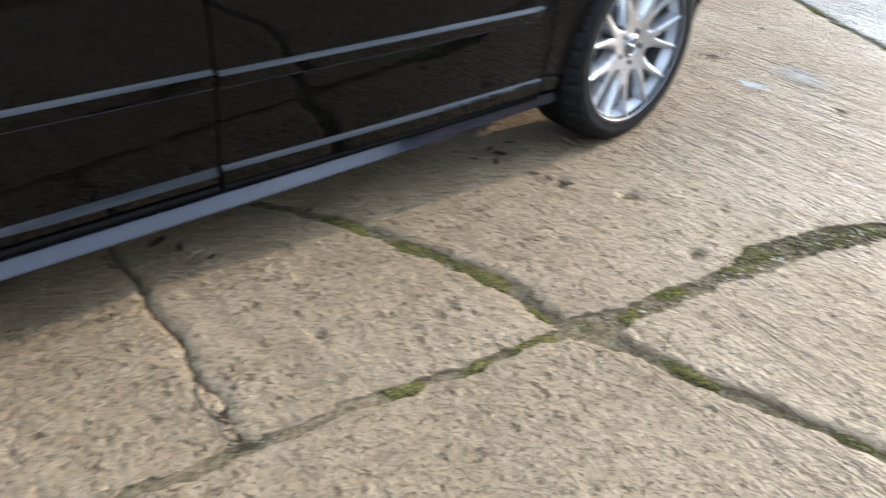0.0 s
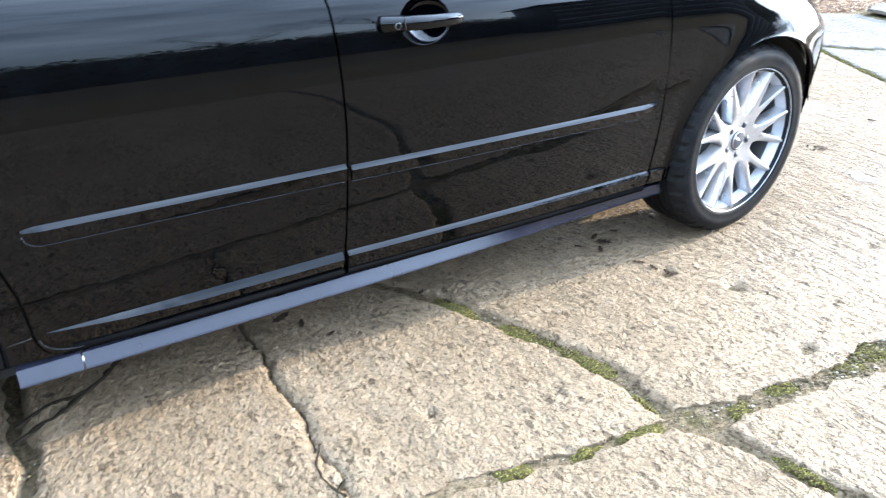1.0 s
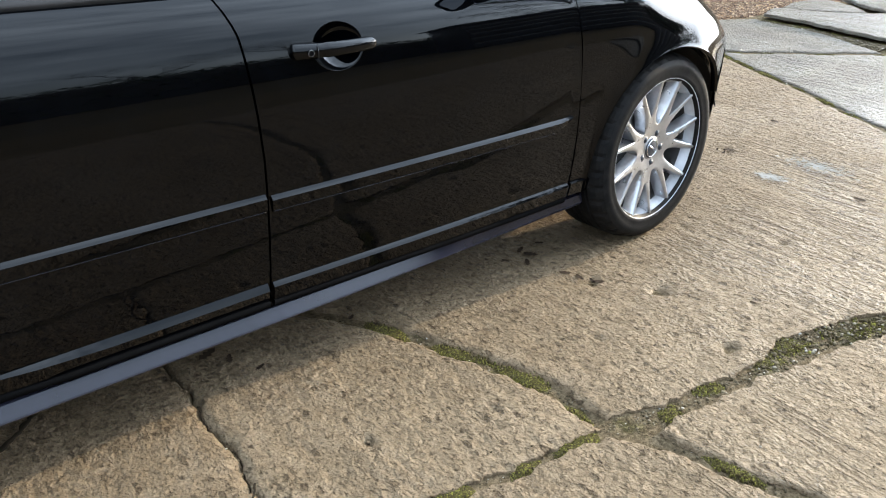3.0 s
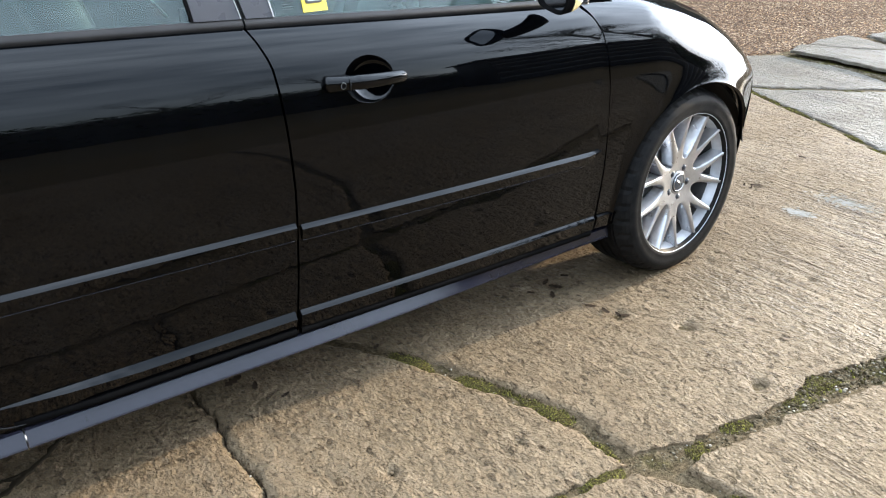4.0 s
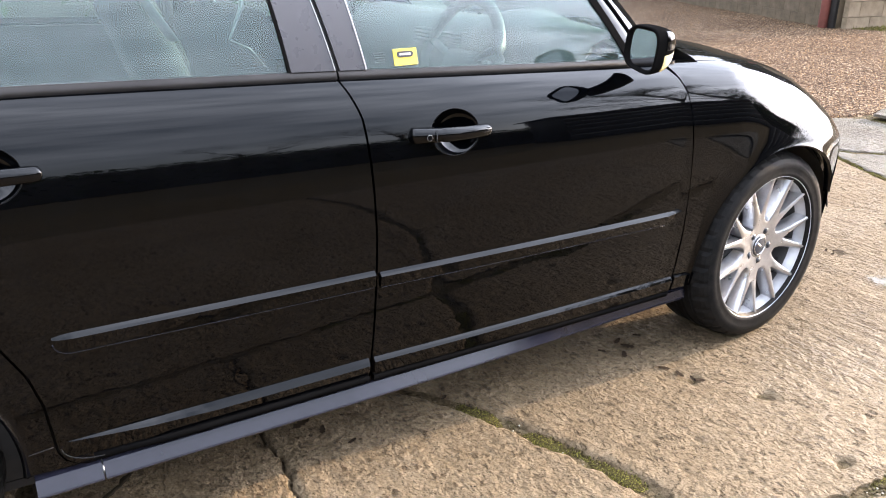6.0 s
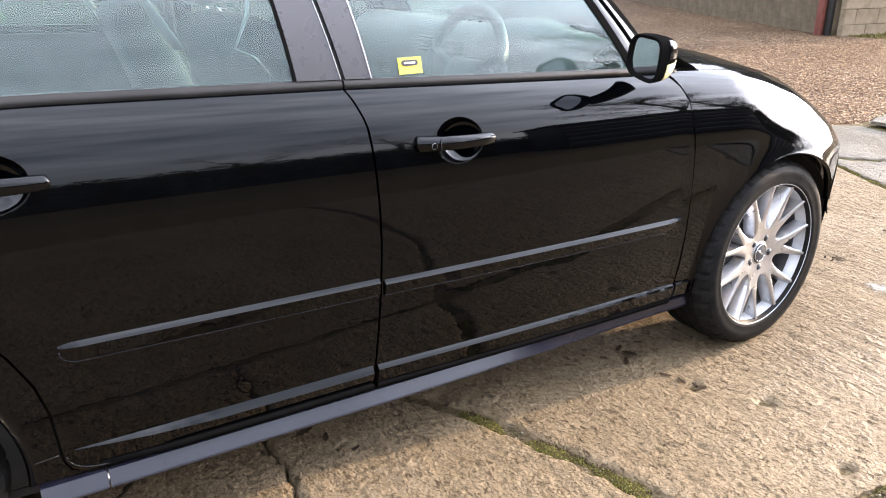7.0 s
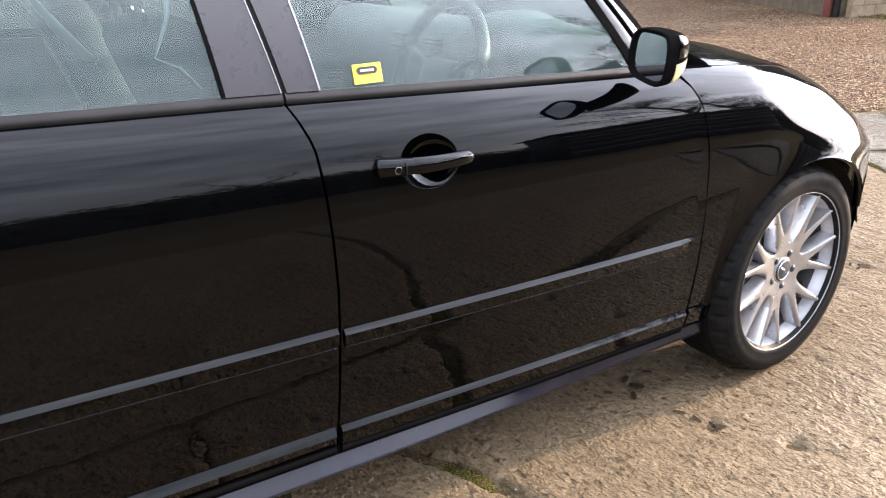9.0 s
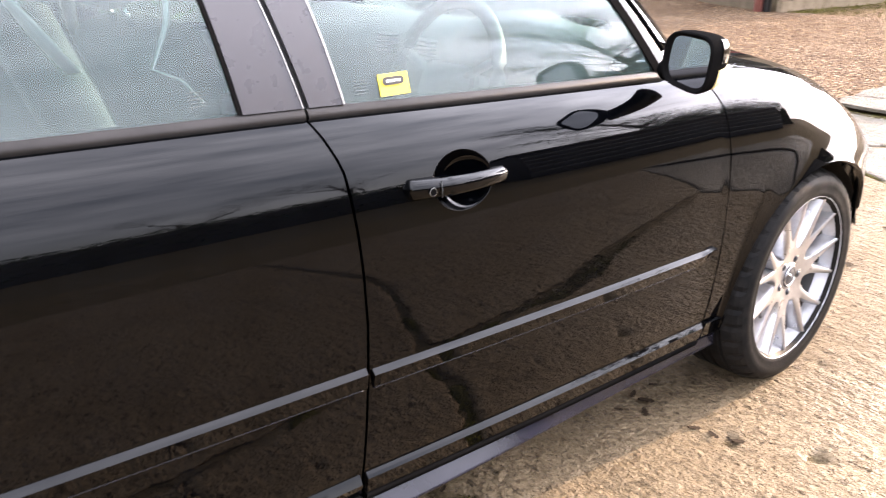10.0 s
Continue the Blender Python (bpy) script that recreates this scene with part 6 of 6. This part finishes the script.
for _ in range(16000):
    t = RNG.random() ** 1.3
    x = 9.10 + 5.5 * t
    y = 6.02 - 0.175 * (x - 9.1) - abs(RNG.gauss(0, 0.55))
    blades.append(((x, y, gravel_z(x, y) + 0.015), RNG.uniform(0.008, 0.024) * (3.0 if RNG.random() < 0.04 else 1.0), RNG.uniform(0, 6.3)))
scatter(blades, blade, GRASS_M, "grass", "rough grass and moss along the wall's foot", "grass")


# ---------------------------------------------------------------- hedges and bare trees round the yard
def leafy_bank(x0, y0, x1, y1, h, depth, count, seed):
    """A hedge as thousands of leaves round a dark twiggy core."""
    r = random.Random(seed)
    verts, faces = [], []
    for _ in range(count):
        t = r.random()
        top = h * (0.85 + 0.25 * noise.noise((t * 14, seed, 0)) + 0.1 * noise.noise((t * 60, seed, 3)))
        z = top * r.random() ** 0.8
        q = r.uniform(-1, 1) * depth * (1 - 0.35 * z / h)
        nx, ny = -(y1 - y0), x1 - x0
        ln = math.hypot(nx, ny)
        x, y = x0 + (x1 - x0) * t + nx / ln * q, y0 + (y1 - y0) * t + ny / ln * q
        s = r.uniform(0.05, 0.13)
        a, b = Vector((r.gauss(0, 1), r.gauss(0, 1), r.gauss(0, 1))).normalized(), Vector((r.gauss(0, 1), r.gauss(0, 1), r.gauss(0, 1))).normalized()
        p = Vector((x, y, z))
        k = len(verts)
        verts += [p - a * s, p + b * s * 0.5, p + a * s, p - b * s * 0.5]
        faces.append((k, k + 1, k + 2, k + 3))
    return verts, faces


def hedge(x0, y0, x1, y1, h, depth, count, seed, label):
    thing = holder("hedge", ((x0 + x1) / 2, (y0 + y1) / 2, 0), label, "hedge")
    part("foliage", mesh_from("foliage", *leafy_bank(x0, y0, x1, y1, h, depth, count, seed)), HEDGE_LEAF, thing)
    nx, ny = -(y1 - y0), x1 - x0
    ln = math.hypot(nx, ny)
    n = 40
    v = []
    for j, (q, z) in enumerate(((-0.7, 0), (-0.6, 0.6), (-0.2, 0.86), (0.2, 0.86), (0.6, 0.6), (0.7, 0))):
        for i in range(n):
            t = i / (n - 1)
            w = q * depth * (0.9 + 0.2 * noise.noise((t * 20, j, seed)))
            v.append((x0 + (x1 - x0) * t + nx / ln * w, y0 + (y1 - y0) * t + ny / ln * w, z * h * (0.85 + 0.25 * noise.noise((t * 14, seed, 0)))))
    part("twigs", mesh_from("twigs", v, [(j * n + i, j * n + i + 1, (j + 1) * n + i + 1, (j + 1) * n + i) for j in range(5) for i in range(n - 1)]), BARK, thing)
    return thing


hedge(-16, -11.5, 17, -13.8, 2.7, 1.0, 21000, 3, "dark evergreen hedge along the yard behind")
hedge(-12, 8.5, 3.5, 9.5, 2.6, 0.8, 7000, 5, "green hedge across the drive seen through the car's windows")
hedge(13.5, 5.6, 17.5, 17.0, 8.0, 1.4, 14000, 11, "tall dark hedge rising behind the block wall")
hedge(18.7, -8.3, 17.3, -12.2, 3.9, 0.9, 5000, 17, "ragged dark hedge at the end of the yard")
hedge(-11, -9, -12, 9, 2.4, 0.8, 4000, 8, "dark evergreen hedge closing the yard")


def bare_tree(x, y, h, seed):
    """A leafless tree: trunk, limbs and fine twigs, each a tapering branch."""
    r = random.Random(seed)
    limbs = ([], [])
    twigs = ([], [])

    def grow(p, d, length, rad, level):
        pts, rr = [p], [rad]
        for k in range(4):
            d = (d + Vector((r.gauss(0, 0.16), r.gauss(0, 0.16), r.gauss(0.05, 0.10)))).normalized()
            p = p + d * length / 4
            pts.append(p)
            rr.append(rad * (1 - 0.14 * (k + 1)))
            if level < 5 and k >= 1:
                for _ in range(2 if level > 0 else 1):
                    side = Vector((r.gauss(0, 1), r.gauss(0, 1), r.gauss(0.35, 0.5))).normalized()
                    if level < 4 or r.random() < 0.6:
                        grow(p, (d * 0.65 + side * 0.75).normalized(), length * r.uniform(0.50, 0.72), rr[-1] * 0.55, level + 1)
        v, f = tube(pts, rr, 6 if level < 2 else 3, cap=False)
        tgt = limbs if level < 2 else twigs
        k = len(tgt[0])
        tgt[0].extend(v)
        tgt[1].extend(tuple(i + k for i in q) for q in f)
    grow(Vector((x, y, -0.1)), Vector((0, 0, 1)), h * 0.5, h * 0.028, 0)
    thing = holder("bare_tree", (x, y, 0), "tall leafless winter tree behind the hedge", "tree", "trees round the yard")
    part("trunk", mesh_from("trunk", *limbs), BARK, thing)
    part("crown", mesh_from("crown", *twigs), BARK, thing)
    return thing


for k, (tx, ty, th) in enumerate(((8.0, -18.0, 8.5), (3.0, -19.0, 7.0), (-3.5, -19.0, 7.0))):
    bare_tree(tx, ty, th, 20 + k)


def leafy_tree(x, y, h, reach, seed):
    """An ivy-clad tree: trunk, rising limbs and a ragged crown of small leaves in clumps."""
    r = random.Random(seed)
    thing = holder("leafy_tree", (x, y, 0), "tall dark ivy-clad tree beside the shed", "tree")
    wood, leaves = ([], []), ([], [])
    tips = []
    trunk = [(x + 0.12 * math.sin(k), y + 0.1 * math.cos(2 * k), -0.1 + h * 0.75 * k / 6) for k in range(7)]
    part("trunk", mesh_from("trunk", *tube(trunk, [0.26 - 0.032 * k for k in range(7)], 10)), BARK, thing)
    for k in range(34):
        a, q = r.uniform(0, 6.3), r.uniform(0.25, 0.98)
        base = Vector(trunk[min(6, int(q * 6.5))])
        out = reach * (0.35 + 0.75 * math.sin(math.pi * min(1.0, q * 0.9 + 0.1))) * r.uniform(0.5, 1.0)
        tip = base + Vector((math.cos(a) * out, math.sin(a) * out, h * r.uniform(0.06, 0.24)))
        mid = (base + tip) / 2 + Vector((r.gauss(0, 0.15), r.gauss(0, 0.15), 0.25))
        v, f = tube([base, mid, tip], [0.07, 0.04, 0.012], 5, cap=False)
        n = len(wood[0])
        wood[0].extend(v)
        wood[1].extend(tuple(i + n for i in g) for g in f)
        tips += [base.lerp(tip, w) for w in (0.55, 0.75, 0.9, 1.0)]
    for p in tips:
        size = r.uniform(0.25, 0.62)
        for _ in range(r.randint(70, 190)):
            c = p + Vector((r.gauss(0, size), r.gauss(0, size), r.gauss(0, size * 0.7)))
            w = r.uniform(0.03, 0.075)
            a = Vector((r.gauss(0, 1), r.gauss(0, 1), r.gauss(0, 1))).normalized()
            b = Vector((r.gauss(0, 1), r.gauss(0, 1), r.gauss(0, 1))).normalized()
            n = len(leaves[0])
            leaves[0].extend((c - a * w, c + b * w * 0.55, c + a * w, c - b * w * 0.55))
            leaves[1].append((n, n + 1, n + 2, n + 3))
    part("limbs", mesh_from("limbs", *wood), BARK, thing)
    part("crown", mesh_from("crown", *leaves), HEDGE_LEAF, thing)
    return thing


leafy_tree(12.8, -10.0, 11.5, 3.3, 31)
leafy_tree(18.2, -10.4, 6.6, 2.3, 37)

# board-clad shed at the end of the yard, seen mirrored in the car's flank
shed = holder("shed", (9.5, -7.6, 0), "low dark board-clad shed with pale board edges", "shed")
SH = Matrix.Translation((6.6, -8.6, 0)) @ pose(0, 0, 0, 0, 0, 24)
for k in range(6):
    part("board", soft_box(0, -0.03, 0.02 + 0.465 * k, 5.2, 0.03, 0.455 + 0.465 * k, 0.008, 1, SH), BOARD, shed)
    part("board_edge", soft_box(0.02, 0.035, 0.456 + 0.465 * k, 5.18, 0.055, 0.482 + 0.465 * k, 0.004, 1, SH), PALE, shed, "pale board edge")
part("end_wall", soft_box(0, -3.0, 0, 0.08, -0.04, 2.8, 0.01, 1, SH), BOARD, shed)
part("end_wall", soft_box(5.12, -3.0, 0, 5.2, -0.04, 2.8, 0.01, 1, SH), BOARD, shed)
part("roof", soft_box(-0.2, -3.2, 2.84, 5.4, 0.25, 2.92, 0.01, 1, SH), ROOF_M, shed)
